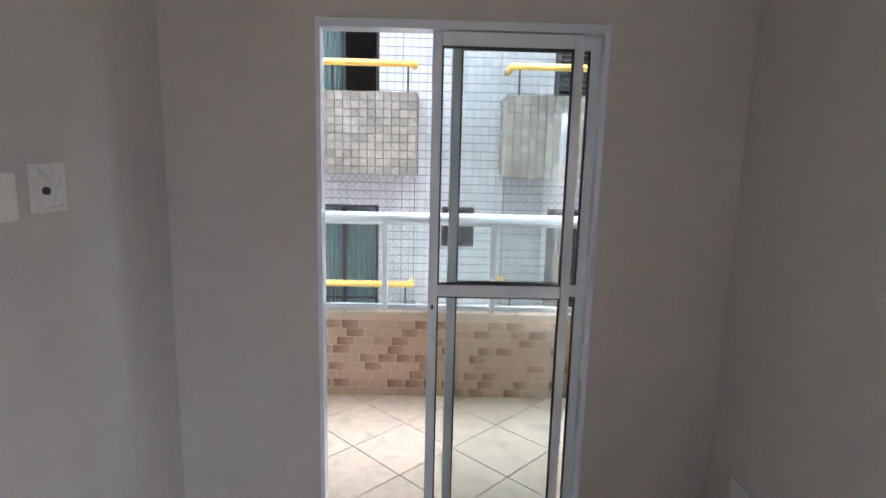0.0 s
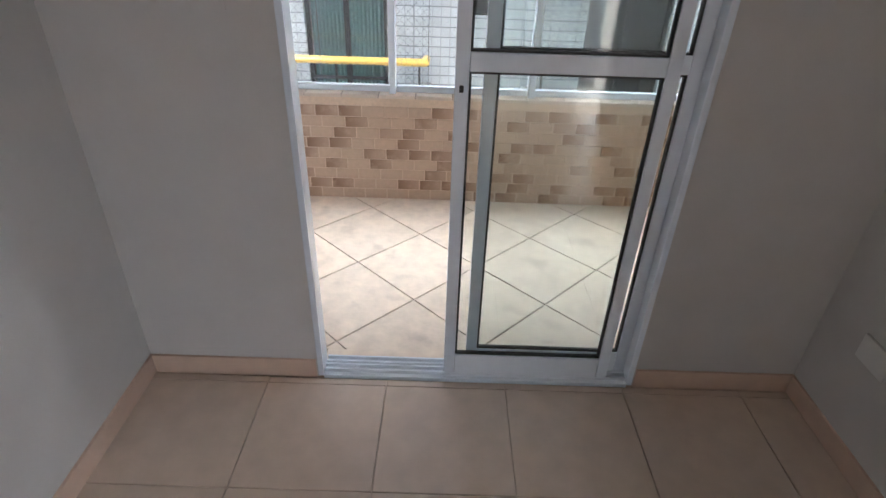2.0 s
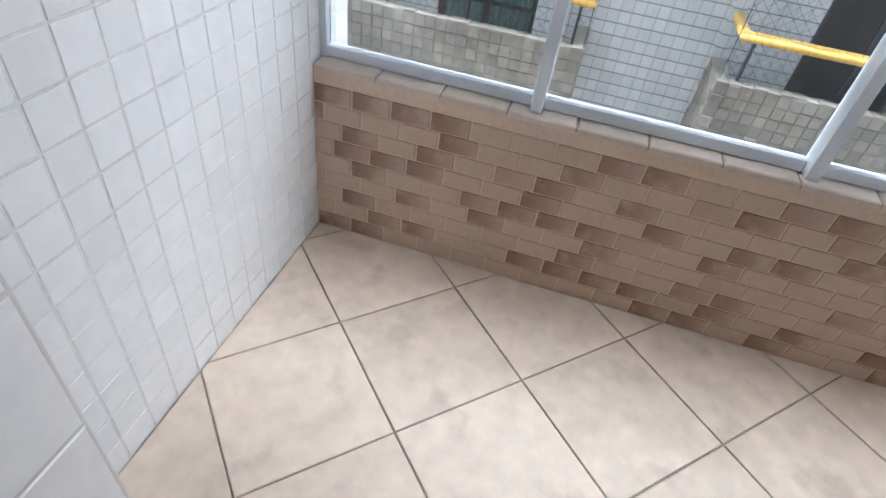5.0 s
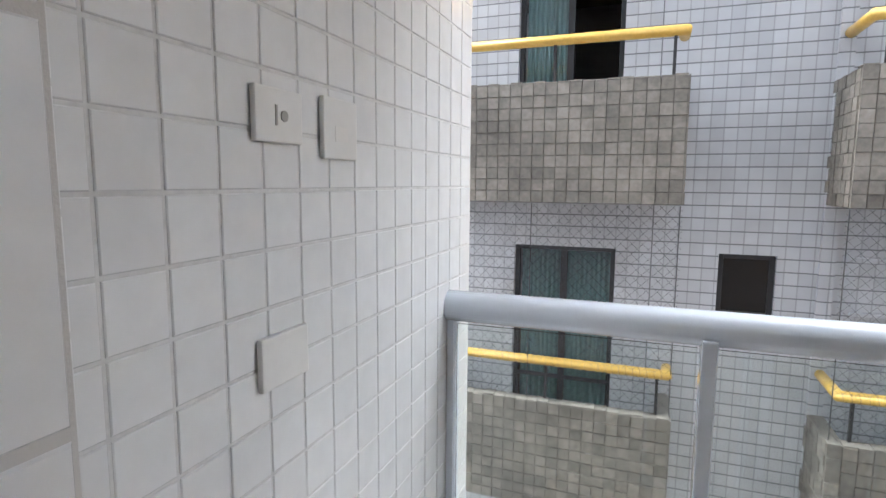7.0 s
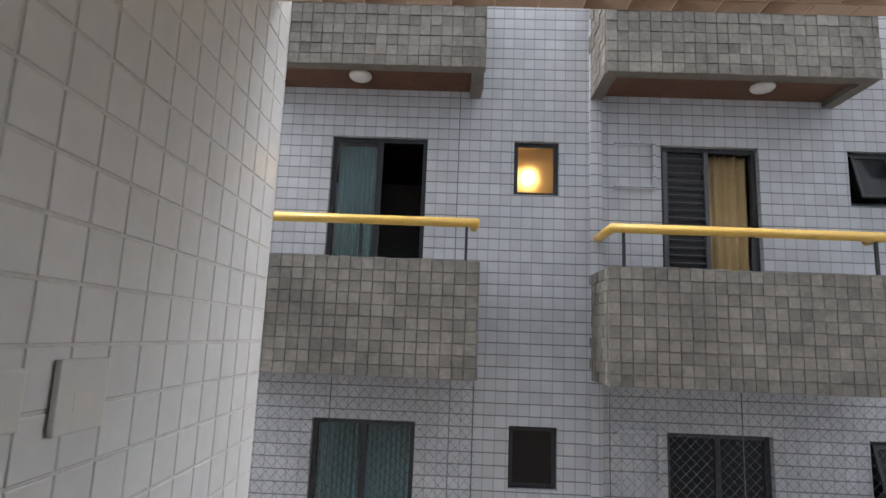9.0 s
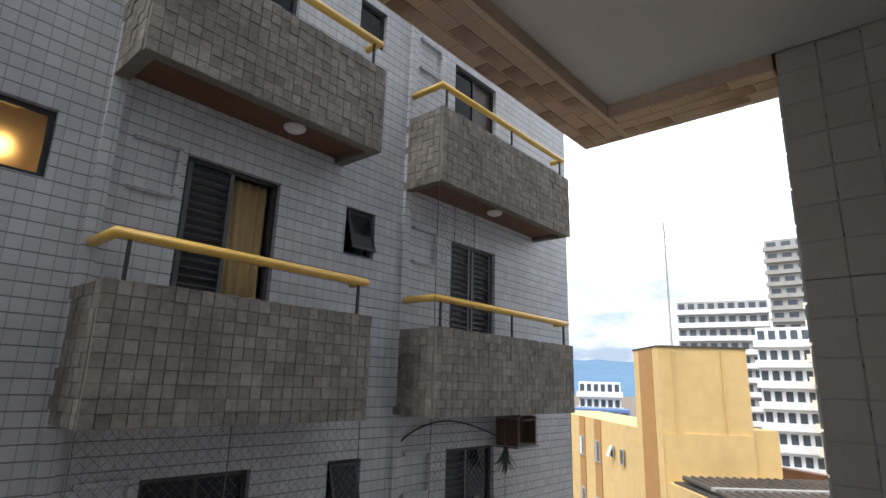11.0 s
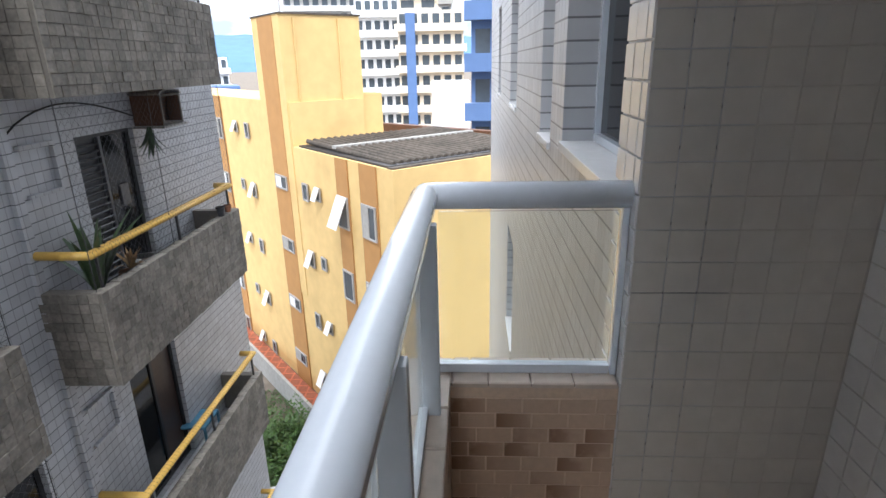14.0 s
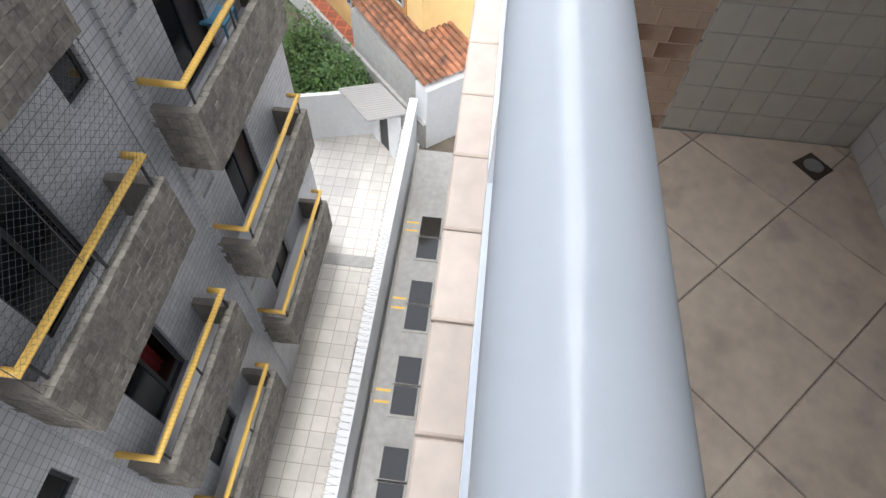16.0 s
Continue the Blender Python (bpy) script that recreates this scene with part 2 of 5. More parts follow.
M["concrete"] = mat("grey_concrete", (0.34, 0.33, 0.31), 0.9, 0.15, 2, 0.3, 30)


# ---- builders ----
def finish(name, verts, faces, material, parent=None, label="", smooth=False):
    me = bpy.data.meshes.new(name)
    me.from_pydata([tuple(v) for v in verts], [], faces)
    me.update()
    me.materials.append(material)
    if smooth:
        me.polygons.foreach_set("use_smooth", [True] * len(me.polygons))
    ob = new(name, me)
    if parent is not None:
        ob.parent = parent
    if label:
        ob["label"] = label
    return ob


def part(name, bm, material, parent=None, label="", smooth=False):
    me = bpy.data.meshes.new(name)
    bm.normal_update()
    bm.to_mesh(me)
    bm.free()
    me.materials.append(material)
    if smooth:
        me.polygons.foreach_set("use_smooth", [True] * len(me.polygons))
    ob = new(name, me)
    if parent is not None:
        ob.parent = parent
    if label:
        ob["label"] = label
    return ob


def add_box(bm, x0, x1, y0, y1, z0, z1, bevel=0.0, m=None):
    made = bmesh.ops.create_cube(bm, size=1.0)["verts"]
    for v in made:
        v.co = Vector(((x0 + x1) / 2 + v.co.x * (x1 - x0), (y0 + y1) / 2 + v.co.y * (y1 - y0), (z0 + z1) / 2 + v.co.z * (z1 - z0)))
    if bevel:
        edges = list({e for v in made for e in v.link_edges})
        res = bmesh.ops.bevel(bm, geom=edges, offset=bevel, segments=2, affect="EDGES", profile=0.6)
        made = list({v for f in res["faces"] for v in f.verts} | {v for v in made if v.is_valid})
    if m is not None:
        bmesh.ops.transform(bm, matrix=m, verts=made)
    return made


def box(name, x0, x1, y0, y1, z0, z1, material, parent=None, label="", bevel=0.0, m=None):
    bm = bmesh.new()
    add_box(bm, x0, x1, y0, y1, z0, z1, bevel, m)
    return part(name, bm, material, parent, label)


def thing(name, label, category, group="", at=(0, 0, 0), kind=""):
    ob = new(name)
    ob.location = at
    ob.empty_display_size = 0.1
    return tagged(ob, label, category, group, kind)


def tube(bm, a, b, r, seg=16, r2=None, caps=True):
    a, b = Vector(a), Vector(b)
    d = b - a
    q = d.to_track_quat("Z", "Y").to_matrix().to_4x4()
    made = bmesh.ops.create_cone(bm, cap_ends=caps, segments=seg, radius1=r, radius2=r if r2 is None else r2, depth=d.length,
                                 matrix=Matrix.Translation((a + b) / 2) @ q)["verts"]
    return made


def pipe(name, pts, r, material, parent=None, label="", seg=20):
    """A bent tube with mitred corners, swept along pts."""
    pts = [Vector(p) for p in pts]
    verts, faces = [], []
    for i, p in enumerate(pts):
        d0 = (p - pts[i - 1]).normalized() if i else (pts[1] - p).normalized()
        d1 = (pts[i + 1] - p).normalized() if i < len(pts) - 1 else d0
        t = (d0 + d1).normalized()
        up = Vector((0, 0, 1)) if abs(t.z) < 0.9 else Vector((1, 0, 0))
        side = t.cross(up).normalized()
        up2 = side.cross(t).normalized()
        k = 1.0 / max(0.5, t.dot(d1))
        for s in range(seg):
            a = 2 * math.pi * s / seg
            verts.append(p + side * math.cos(a) * r * k + up2 * math.sin(a) * r)
    for i in range(len(pts) - 1):
        for s in range(seg):
            faces.append((i * seg + s, i * seg + (s + 1) % seg, (i + 1) * seg + (s + 1) % seg, (i + 1) * seg + s))
    faces.append(tuple(range(seg - 1, -1, -1)))
    faces.append(tuple((len(pts) - 1) * seg + s for s in range(seg)))
    ob = finish(name, verts, faces, material, parent, label)
    for poly in ob.data.polygons:
        poly.use_smooth = len(poly.vertices) == 4
    return ob


def tile_sheet(name, origin, u, v, nu, nv, tw, th, gap, thick, material, parent, jitter=0.0, rng=None, label="", skip=None, ulen=None, vlen=None):
    """One joined sheet of separate raised tiles on a plane: origin, unit vectors u and v, the normal is u x v."""
    rng = rng or random.Random(3)
    o, u, v = Vector(origin), Vector(u), Vector(v)
    nrm = u.cross(v)
    verts, faces = [], []
    for i in range(nu):
        for j in range(nv):
            a0, a1, b0, b1 = i * tw + gap / 2, (i + 1) * tw - gap / 2, j * th + gap / 2, (j + 1) * th - gap / 2
            if ulen:
                a1 = min(a1, ulen)
            if vlen:
                b1 = min(b1, vlen)
            if a1 - a0 < 0.004 or b1 - b0 < 0.004 or (skip and skip((a0 + a1) / 2, (b0 + b1) / 2)):
                continue
            t = thick + rng.uniform(-jitter, jitter)
            c = min(gap * 0.4, 0.003)
            k = len(verts)
            for a, b, d in ((a0, b0, 0), (a1, b0, 0), (a1, b1, 0), (a0, b1, 0), (a0 + c, b0 + c, t), (a1 - c, b0 + c, t), (a1 - c, b1 - c, t), (a0 + c, b1 - c, t)):
                verts.append(o + u * a + v * b + nrm * d)
            faces += [(k + 4, k + 5, k + 6, k + 7), (k, k + 1, k + 5, k + 4), (k + 1, k + 2, k + 6, k + 5), (k + 2, k + 3, k + 7, k + 6), (k + 3, k, k + 4, k + 7)]
    ob = finish(name, verts, faces, material, parent, label)
    ob["kind"] = "stuff"
    return ob


PIECE = {}


def piece(name, w, h, d, material, parent, m, bevel=0.003):
    """One tile or brick, w x h x d, its back at z = 0, on a mesh shared by all of its size."""
    key = (name, round(w, 3), round(h, 3), round(d, 4), material.name)
    if key not in PIECE:
        b = bevel
        x, y = w / 2, h / 2
        verts = [(-x, -y, 0), (x, -y, 0), (x, y, 0), (-x, y, 0), (-x, -y, d - b), (x, -y, d - b), (x, y, d - b), (-x, y, d - b),
                 (-x + b, -y + b, d), (x - b, -y + b, d), (x - b, y - b, d), (-x + b, y - b, d)]
        faces = [(8, 9, 10, 11)]
        for k in range(4):
            k2 = (k + 1) % 4
            faces += [(k, k2, 4 + k2, 4 + k), (4 + k, 4 + k2, 8 + k2, 8 + k)]
        me = bpy.data.meshes.new(name)
        me.from_pydata(verts, [], faces)
        me.update()
        me.materials.append(material)
        PIECE[key] = me
    ob = new(name, PIECE[key])
    ob.parent = parent
    ob.matrix_basis = m
    return ob


def basis(o, u, v):
    u, v = Vector(u), Vector(v)
    n = u.cross(v)
    m = Matrix.Identity(4)
    for r in range(3):
        m[r][0], m[r][1], m[r][2], m[r][3] = u[r], v[r], n[r], o[r]
    return m


# ---- the plan, in metres ----
XL, XRR, XW = -0.515, 1.615, -0.565   # balcony side wall; room side walls
YO, YP = 0.18, 0.40             # outer face of the door wall; face of the pier beside it
DOOR_W, DOOR_H = 1.075, 2.065
D, D2 = 1.414, 1.57             # parapet, inner and outer face
XR, XR2 = 1.72, 1.88            # return parapet, inner and outer face
Y1 = 0.862                      # outer face of the flank wall
P = 0.547                       # parapet without its coping
ZB = -0.02                      # balcony floor
CEIL, BAND = 2.651, 2.604       # balcony ceiling; underside of the slab edge
G = -11.85                      # street level
FP, FR, FF = 4.755, 4.85, 5.40  # opposite house: parapets, rails, facade
ST = 2.735                      # its storeys


# ---- room ----
H_ROOM, YB, RV = 2.62, -4.2, -0.44
floor = tagged(box("floor", XW, XRR, YB, 0.0, -0.16, -0.008, M["grout_room"]), "beige tiled room floor with thin grout lines", "floor", kind="structure")
box("wall_left", XW - 0.15, XW, YB, 0.0, 0, H_ROOM, M["paint"])
bm = bmesh.new()
# the gap in this wall is made up for the fill lamp, out of view
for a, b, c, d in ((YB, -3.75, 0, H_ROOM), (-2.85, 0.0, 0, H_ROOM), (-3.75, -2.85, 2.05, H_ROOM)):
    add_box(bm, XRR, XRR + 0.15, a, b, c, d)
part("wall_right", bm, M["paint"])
box("wall_back", XW - 0.15, XRR + 0.15, YB - 0.15, YB, 0, H_ROOM, M["paint"])
for n in ("wall_left", "wall_right", "wall_back"):
    tagged(bpy.data.objects[n], "plain off-white painted plaster wall", "wall", kind="structure")
tagged(box("ceiling", XW - 0.15, XRR + 0.15, YB - 0.15, 0.0, H_ROOM, H_ROOM + 0.12, M["ceiling"]), "plain white painted ceiling", "ceiling", kind="structure")
bm = bmesh.new()
add_box(bm, XW - 0.15, 0.0, 0.0, 0.058, -0.1, H_ROOM)
add_box(bm, XL, RV, 0.058, YP - 0.01, -0.1, H_ROOM)
add_box(bm, DOOR_W, XR + 0.15, 0.0, YO - 0.01, -0.1, H_ROOM)
add_box(bm, 0, DOOR_W, 0.0, 0.078, DOOR_H, H_ROOM)
add_box(bm, RV, DOOR_W, 0.078, YO - 0.01, DOOR_H + 0.12, H_ROOM)
tagged(part("wall_door", bm, M["paint"]), "off-white painted wall around the balcony door", "wall", kind="structure")
for nm, (x0, x1, y0, y1) in {"baseboard": (XW, XW + 0.01, YB, -0.01), "baseboard.001": (XRR - 0.01, XRR, -2.85, -0.01),
                             "baseboard.002": (XW, -0.005, -0.01, 0), "baseboard.003": (DOOR_W + 0.005, XRR, -0.01, 0)}.items():
    tagged(box("baseboard", x0, x1, y0, y1, -0.006, 0.07, M["skirting"], bevel=0.002), "beige ceramic tile baseboard", "baseboard", kind="structure")

# ---- balcony shell ----
tagged(box("balcony_floor", XL, XR, 0.0, D, -0.2, ZB - 0.008, M["grout"]), "balcony slab with square stone tiles laid diagonally", "floor", kind="structure")
tagged(box("wall_flank_left", XL - 0.2, XL - 0.0015, 0.062, 1.66, -3, 2.9, M["tile_grout"]), "balcony side wall with square white glazed tiles", "wall", kind="structure")
tagged(box("parapet_front", XL, XR2, D + 0.0015, D2 - 0.008, -0.6, P, M["brick_grout"]), "balcony parapet clad in beige and brown brick tiles", "parapet", kind="structure")
tagged(box("parapet_return", XR + 0.0015, XR2 - 0.008, Y1 + 0.002, D + 0.0015, -0.6, P, M["brick_grout"]), "short parapet return clad in brick tiles", "parapet", kind="structure")
tagged(box("balcony_ceiling", XL, 1.716, 0.06, 1.368, CEIL, CEIL + 0.15, M["ceiling"]), "white painted balcony ceiling", "ceiling", kind="structure")
bm = bmesh.new()
add_box(bm, XL, 1.911, 1.368, 1.549, BAND, CEIL + 0.35)
add_box(bm, 1.716, 1.911, Y1 + 0.002, 1.368, BAND, CEIL + 0.35)
tagged(part("trim_slab_edge", bm, M["brick_grout"]), "slab edge band with beige brick tiles", "beam", kind="structure")

# the rest of the own house: storeys above, neighbours beside
tagged(box("wall_upper_storeys", XL - 0.2, 1.90, -8, 0.84, CEIL + 0.352, 15, M["facade"]), "upper storeys of the own house in white tiles", "wall", kind="structure")
tagged(box("wall_upper_balcony", XL - 0.2, 1.90, 0.844, 1.545, CEIL + 0.352, CEIL + 1.0, M["facade"]), "balcony of the storey above", "wall", kind="structure")
tagged(box("wall_neighbour", -9.0, XL - 0.202, -8, 1.5, G, 15, M["facade"]), "neighbouring part of the own house in white tiles", "wall", kind="structure")

# ---- railing ----
RY, RZ, RX, RR = 1.482, 1.173, 1.79, 0.042
railing = thing("railing", "white tubular balcony railing with clear glass panels", "railing")
pipe("handrail", [(XL, RY, RZ), (RX - 0.035, RY, RZ), (RX - 0.012, RY - 0.006, RZ), (RX, RY - 0.035, RZ), (RX, Y1, RZ)], RR, M["alu"], railing, seg=28)
ZC = P + 0.018
for x in (0.13, 0.84, 1.55):
    box("post", x - 0.017, x + 0.017, RY - 0.05, RY + 0.02, ZC, RZ - 0.02, M["alu"], railing, bevel=0.004)
for x0, x1 in ((XL + 0.02, 0.112), (0.148, 0.822), (0.858, 1.532), (1.568, RX - 0.03)):
    g = box("glass_panel", x0 + 0.004, x1 - 0.004, RY + 0.0, RY + 0.008, ZC + 0.03, RZ - 0.05, M["rail_glass"], railing)
    g.visible_shadow = False
    box("glass_channel", x0, x1, RY - 0.014, RY + 0.022, ZC, ZC + 0.032, M["alu"], railing, bevel=0.003)
box("post", XL + 0.002, XL + 0.022, RY - 0.02, RY + 0.03, ZC, RZ - 0.02, M["alu"], railing, bevel=0.003)
box("post", RX - 0.02, RX + 0.03, Y1 + 0.002, Y1 + 0.022, ZC, RZ - 0.02, M["alu"], railing, bevel=0.003)
g = box("glass_panel", RX + 0.0, RX + 0.008, Y1 + 0.025, RY - 0.04, ZC + 0.03, RZ - 0.05, M["rail_glass"], railing)
g.visible_shadow = False
box("glass_channel", RX - 0.014, RX + 0.022, Y1 + 0.024, RY - 0.02, ZC, ZC + 0.032, M["alu"], railing, bevel=0.003)

# ---- sliding door ----
door = thing("door_1", "half-open white aluminium sliding door with clear glass", "sliding door", kind="structure")
for x0, x1, y0, y1, z0, z1 in ((0, 0.02, -0.008, 0.058, 0, DOOR_H), (DOOR_W - 0.02, DOOR_W, -0.008, 0.078, 0, DOOR_H),
                               (0.02, DOOR_W - 0.02, -0.008, 0.078, DOOR_H - 0.032, DOOR_H)):
    box("frame", x0, x1, y0, y1, z0, z1, M["alu"], door, bevel=0.003)
bm = bmesh.new()
add_box(bm, 0.02, DOOR_W - 0.02, -0.012, 0.078, -0.006, 0.01)
for y in (0.006, 0.03, 0.046, 0.07):
    add_box(bm, 0.02, DOOR_W - 0.02, y - 0.003, y + 0.003, 0.01, 0.024)
part("sill_track", bm, M["alu"], door)


def leaf(x0, x1, y, name):
    w = 0.036
    f = thing(name, "", "")
    f.parent = door
    for key in ("label", "category"):
        if key in f:
            del f[key]
    z0, z1, zm = 0.024, DOOR_H - 0.036, 1.06
    for a, b, c, d in ((x0, x0 + w, z0, z1), (x1 - w, x1, z0, z1), (x0 + w, x1 - w, z0, z0 + 0.08), (x0 + w, x1 - w, z1 - 0.05, z1), (x0 + w, x1 - w, zm - 0.024, zm + 0.024)):
        box("stile", a, b, y - 0.014, y + 0.014, c, d, M["alu"], f, bevel=0.003)
    for c, d in ((z0 + 0.08, zm - 0.024), (zm + 0.024, z1 - 0.05)):
        g = box("pane", x0 + w, x1 - w, y - 0.003, y + 0.003, c, d, M["glass"], f)
        g.visible_shadow = False
        for a, b, e, h in ((x0 + w, x0 + w + 0.006, c, d), (x1 - w - 0.006, x1 - w, c, d), (x0 + w + 0.006, x1 - w - 0.006, c, c + 0.006), (x0 + w + 0.006, x1 - w - 0.006, d - 0.006, d)):
            box("gasket", a, b, y - 0.008, y + 0.008, e, h, M["rubber"], f)
    return f


leaf(0.428, 0.985, 0.017, "inner_leaf")
leaf(0.502, 1.055, 0.052, "outer_leaf")

# ---- house opposite ----
house = thing("apartment_building", "white tiled apartment house with grey stone balconies", "building")
HX0, HX1, HZ1 = -9.0, 8.95, 9.0
UNITS = (-1.966, 1.289, 4.686)
BW = (2.18, 2.42, 3.184)
HEAD = 3.64                     # door and window heads, level 0
FLOOR0 = 1.72                   # its floor, level 0
open_rects = []
for k in range(-2, 5):
    dz = -ST * k
    for ui, ux in enumerate(UNITS):
        open_rects.append((ux + (0.70 if ui < 2 else 0.972), ux + (1.655 if ui < 2 else 2.008), FLOOR0 + dz, HEAD + dz, ui, k, "door"))
        if ui < 2:
            open_rects.append((ux + 2.516, ux + 2.96, HEAD - 0.55 + dz, HEAD + dz, ui, k, "window"))


def wall_with_holes(name, x0, x1, z0, z1, y0, y1, rects, material, parent):
    xs = sorted({x0, x1, *[r[0] for r in rects], *[r[1] for r in rects]})
    zs = sorted({z0, z1, *[r[2] for r in rects], *[r[3] for r in rects]})
    xs, zs = [x for x in xs if x0 <= x <= x1], [z for z in zs if z0 <= z <= z1]
    solid = {}
    for i in range(len(xs) - 1):
        for j in range(len(zs) - 1):
            cx, cz = (xs[i] + xs[i + 1]) / 2, (zs[j] + zs[j + 1]) / 2
            solid[i, j] = not any(r[0] < cx < r[1] and r[2] < cz < r[3] for r in rects)
    verts, faces, idx = [], [], {}

    def vid(i, j, y):
        key = (i, j, y)
        if key not in idx:
            idx[key] = len(verts)
            verts.append((xs[i], y, zs[j]))
        return idx[key]
    for (i, j), s in solid.items():
        if not s:
            continue
        faces.append((vid(i, j, y0), vid(i + 1, j, y0), vid(i + 1, j + 1, y0), vid(i, j + 1, y0)))
        faces.append((vid(i, j + 1, y1), vid(i + 1, j + 1, y1), vid(i + 1, j, y1), vid(i, j, y1)))
        for di, dj, a, b in ((-1, 0, (i, j + 1), (i, j)), (1, 0, (i + 1, j), (i + 1, j + 1)), (0, -1, (i, j), (i + 1, j)), (0, 1, (i + 1, j + 1), (i, j + 1))):
            if not solid.get((i + di, j + dj), False):
                faces.append((vid(*a, y0), vid(*a, y1), vid(*b, y1), vid(*b, y0)))
    return finish(name, verts, faces, material, parent)


wall_with_holes("wall", HX0, HX1, G - 0.2, HZ1, FF, FF + 0.2, open_rects, M["facade"], house)
box("side_wall", HX1 - 0.2, HX1, FF + 0.2, FF + 12, G - 0.2, HZ1, M["facade_side"], house)
box("side_wall", HX0, HX0 + 0.2, FF + 0.2, FF + 12, G - 0.2, HZ1, M["facade_side"], house)
box("back_wall", HX0, HX1, FF + 12, FF + 12.2, G - 0.2, HZ1, M["plaster"], house)
box("roof", HX0, HX1, FF, FF + 12.2, HZ1, HZ1 + 0.3, M["concrete"], house)
# dark rooms behind the openings
for k in range(-2, 5):
    box("inner_floor", HX0 + 0.2, HX1 - 0.2, FF + 0.2, FF + 4, FLOOR0 - ST * k - 0.2, FLOOR0 - ST * k, M["timber"], house)
box("inner_wall", HX0 + 0.2, HX1 - 0.2, FF + 4, FF + 4.1, G, HZ1, M["plaster"], house)
for x in (-2.4, 0.22, 1.12, 3.72, 4.5):
    box("inner_wall", x, x + 0.1, FF + 0.2, FF + 4, G, HZ1, M["plaster"], house)

rng = random.Random(11)


def balcony(ux, w, k):
    dz = -ST * k
    b = new("balcony")
    b.parent = house
    zt, zb = 2.32 + dz, 1.342 + dz
    bm = bmesh.new()
    t = 0.12
    add_box(bm, ux + 0.012, ux + w - 0.012, FP + 0.012, FP + t, zb, zt)
    add_box(bm, ux + 0.012, ux + t, FP + t, FF, zb, zt)
    add_box(bm, ux + w - t, ux + w - 0.012, FP + t, FF, zb, zt)
    part("parapet", bm, M["stone_core"], b)
    box("slab", ux + t, ux + w - t, FP + t, FF, zb + 0.08, FLOOR0 + dz - 0.02, M["plaster"], b)
    box("soffit", ux + t, ux + w - t, FP + t, FF, zb + 0.06, zb + 0.08, M["timber"], b)
    tw = 0.0985
    tile_sheet("cladding", (ux, FP + 0.012, zb), (1, 0, 0), (0, 0, 1), int(w / tw) + 1, 10, tw, 0.0978, 0.0035, 0.010, M["stone"], b, 0.006, rng, ulen=w)
    tile_sheet("cladding", (ux + 0.012, FF, zb), (0, -1, 0), (0, 0, 1), 6, 10, tw, 0.0978, 0.0035, 0.010, M["stone"], b, 0.006, rng, ulen=FF - FP)
    tile_sheet("cladding", (ux + w - 0.012, FP, zb), (0, 1, 0), (0, 0, 1), 6, 10, tw, 0.0978, 0.0035, 0.010, M["stone"], b, 0.006, rng, ulen=FF - FP)
    tile_sheet("coping", (ux, FP, zt), (1, 0, 0), (0, 1, 0), int(w / tw) + 1, 1, tw, t, 0.0035, 0.012, M["stone"], b, 0.006, rng, ulen=w)
    zr = 2.675 + dz
    pipe("handrail", [(ux + 0.07, FF, zr), (ux + 0.07, FR, zr), (ux + w - 0.05, FR, zr), (ux + w - 0.05, FF - 0.35, zr)], 0.042, M["gold"], b, seg=14)
    for x in (ux + 0.16, ux + w / 2 + 0.05, ux + w - 0.12):
        box("baluster", x - 0.012, x + 0.012, FR - 0.012, FR + 0.012, zt, zr - 0.03, M["iron"], b)
    return b


for k in range(-1, 5):
    for ui, ux in enumerate(UNITS):
        balcony(ux, BW[ui], k)


M["louver"] = mat("dark_louver_slats", (0.10, 0.105, 0.115), 0.35, 0.15)
M["lit"] = glass_mat("frosted_amber_glass", (0.95, 0.80, 0.52), 0.42)
M["bulb"] = mat("lit_lamp_bulb", (0.9, 0.7, 0.4), 0.4)
M["bulb"].node_tree.nodes["Principled BSDF"].inputs["Emission Color"].default_value = (1.0, 0.66, 0.28, 1)
M["bulb"].node_tree.nodes["Principled BSDF"].inputs["Emission Strength"].default_value = 8.0
M["red_glass"] = mat("red_cloth", (0.35, 0.03, 0.03), 0.8, 0.1)
M["leaf"] = mat("green_leaf", (0.06, 0.125, 0.025), 0.55, 0.3, 8, 0.1, island=0.4)
M["leaf_dark"] = mat("dark_green_leaf", (0.035, 0.07, 0.03), 0.5, 0.3, 8, 0.1, island=0.3)
M["agave"] = mat("agave_leaf", (0.07, 0.12, 0.05), 0.45, 0.3, 8, 0.1)
M["dry"] = mat("dry_flowers", (0.35, 0.22, 0.10), 0.8, 0.3, 20, island=0.3)
M["clay"] = mat("clay_pot", (0.30, 0.13, 0.07), 0.7, 0.2, 15)
M["white_pl"] = mat("white_plastic", (0.74, 0.73, 0.71), 0.35, 0.04, 9, 0.02)
M["net"] = mat("grey_net_cord", (0.075, 0.075, 0.08), 0.8, 0.1)
M["clay_roof"] = mat("orange_clay_roof_tile", (0.25, 0.105, 0.055), 0.85, 0.4, 6, 0.3, 40, island=0.4, stain=(2.5, 0.5, 0.55, (0.09, 0.06, 0.045)))
M["red_brick"] = mat("red_brick_paving", (0.30, 0.10, 0.055), 0.85, 0.2, 5, 0.2, 30, joints=(0.5, 0.5, 0.04, (1.6, 1.3, 1.2)), axes="xy")
M["tower_white"] = mat("white_tower_render", (0.72, 0.73, 0.74), 0.7, 0.06, 0.3)
M["tower_cream"] = mat("cream_tower_render", (0.70, 0.62, 0.50), 0.7, 0.06, 0.3)
M["tower_grey"] = mat("grey_tower_concrete", (0.36, 0.35, 0.34), 0.85, 0.12, 0.3)
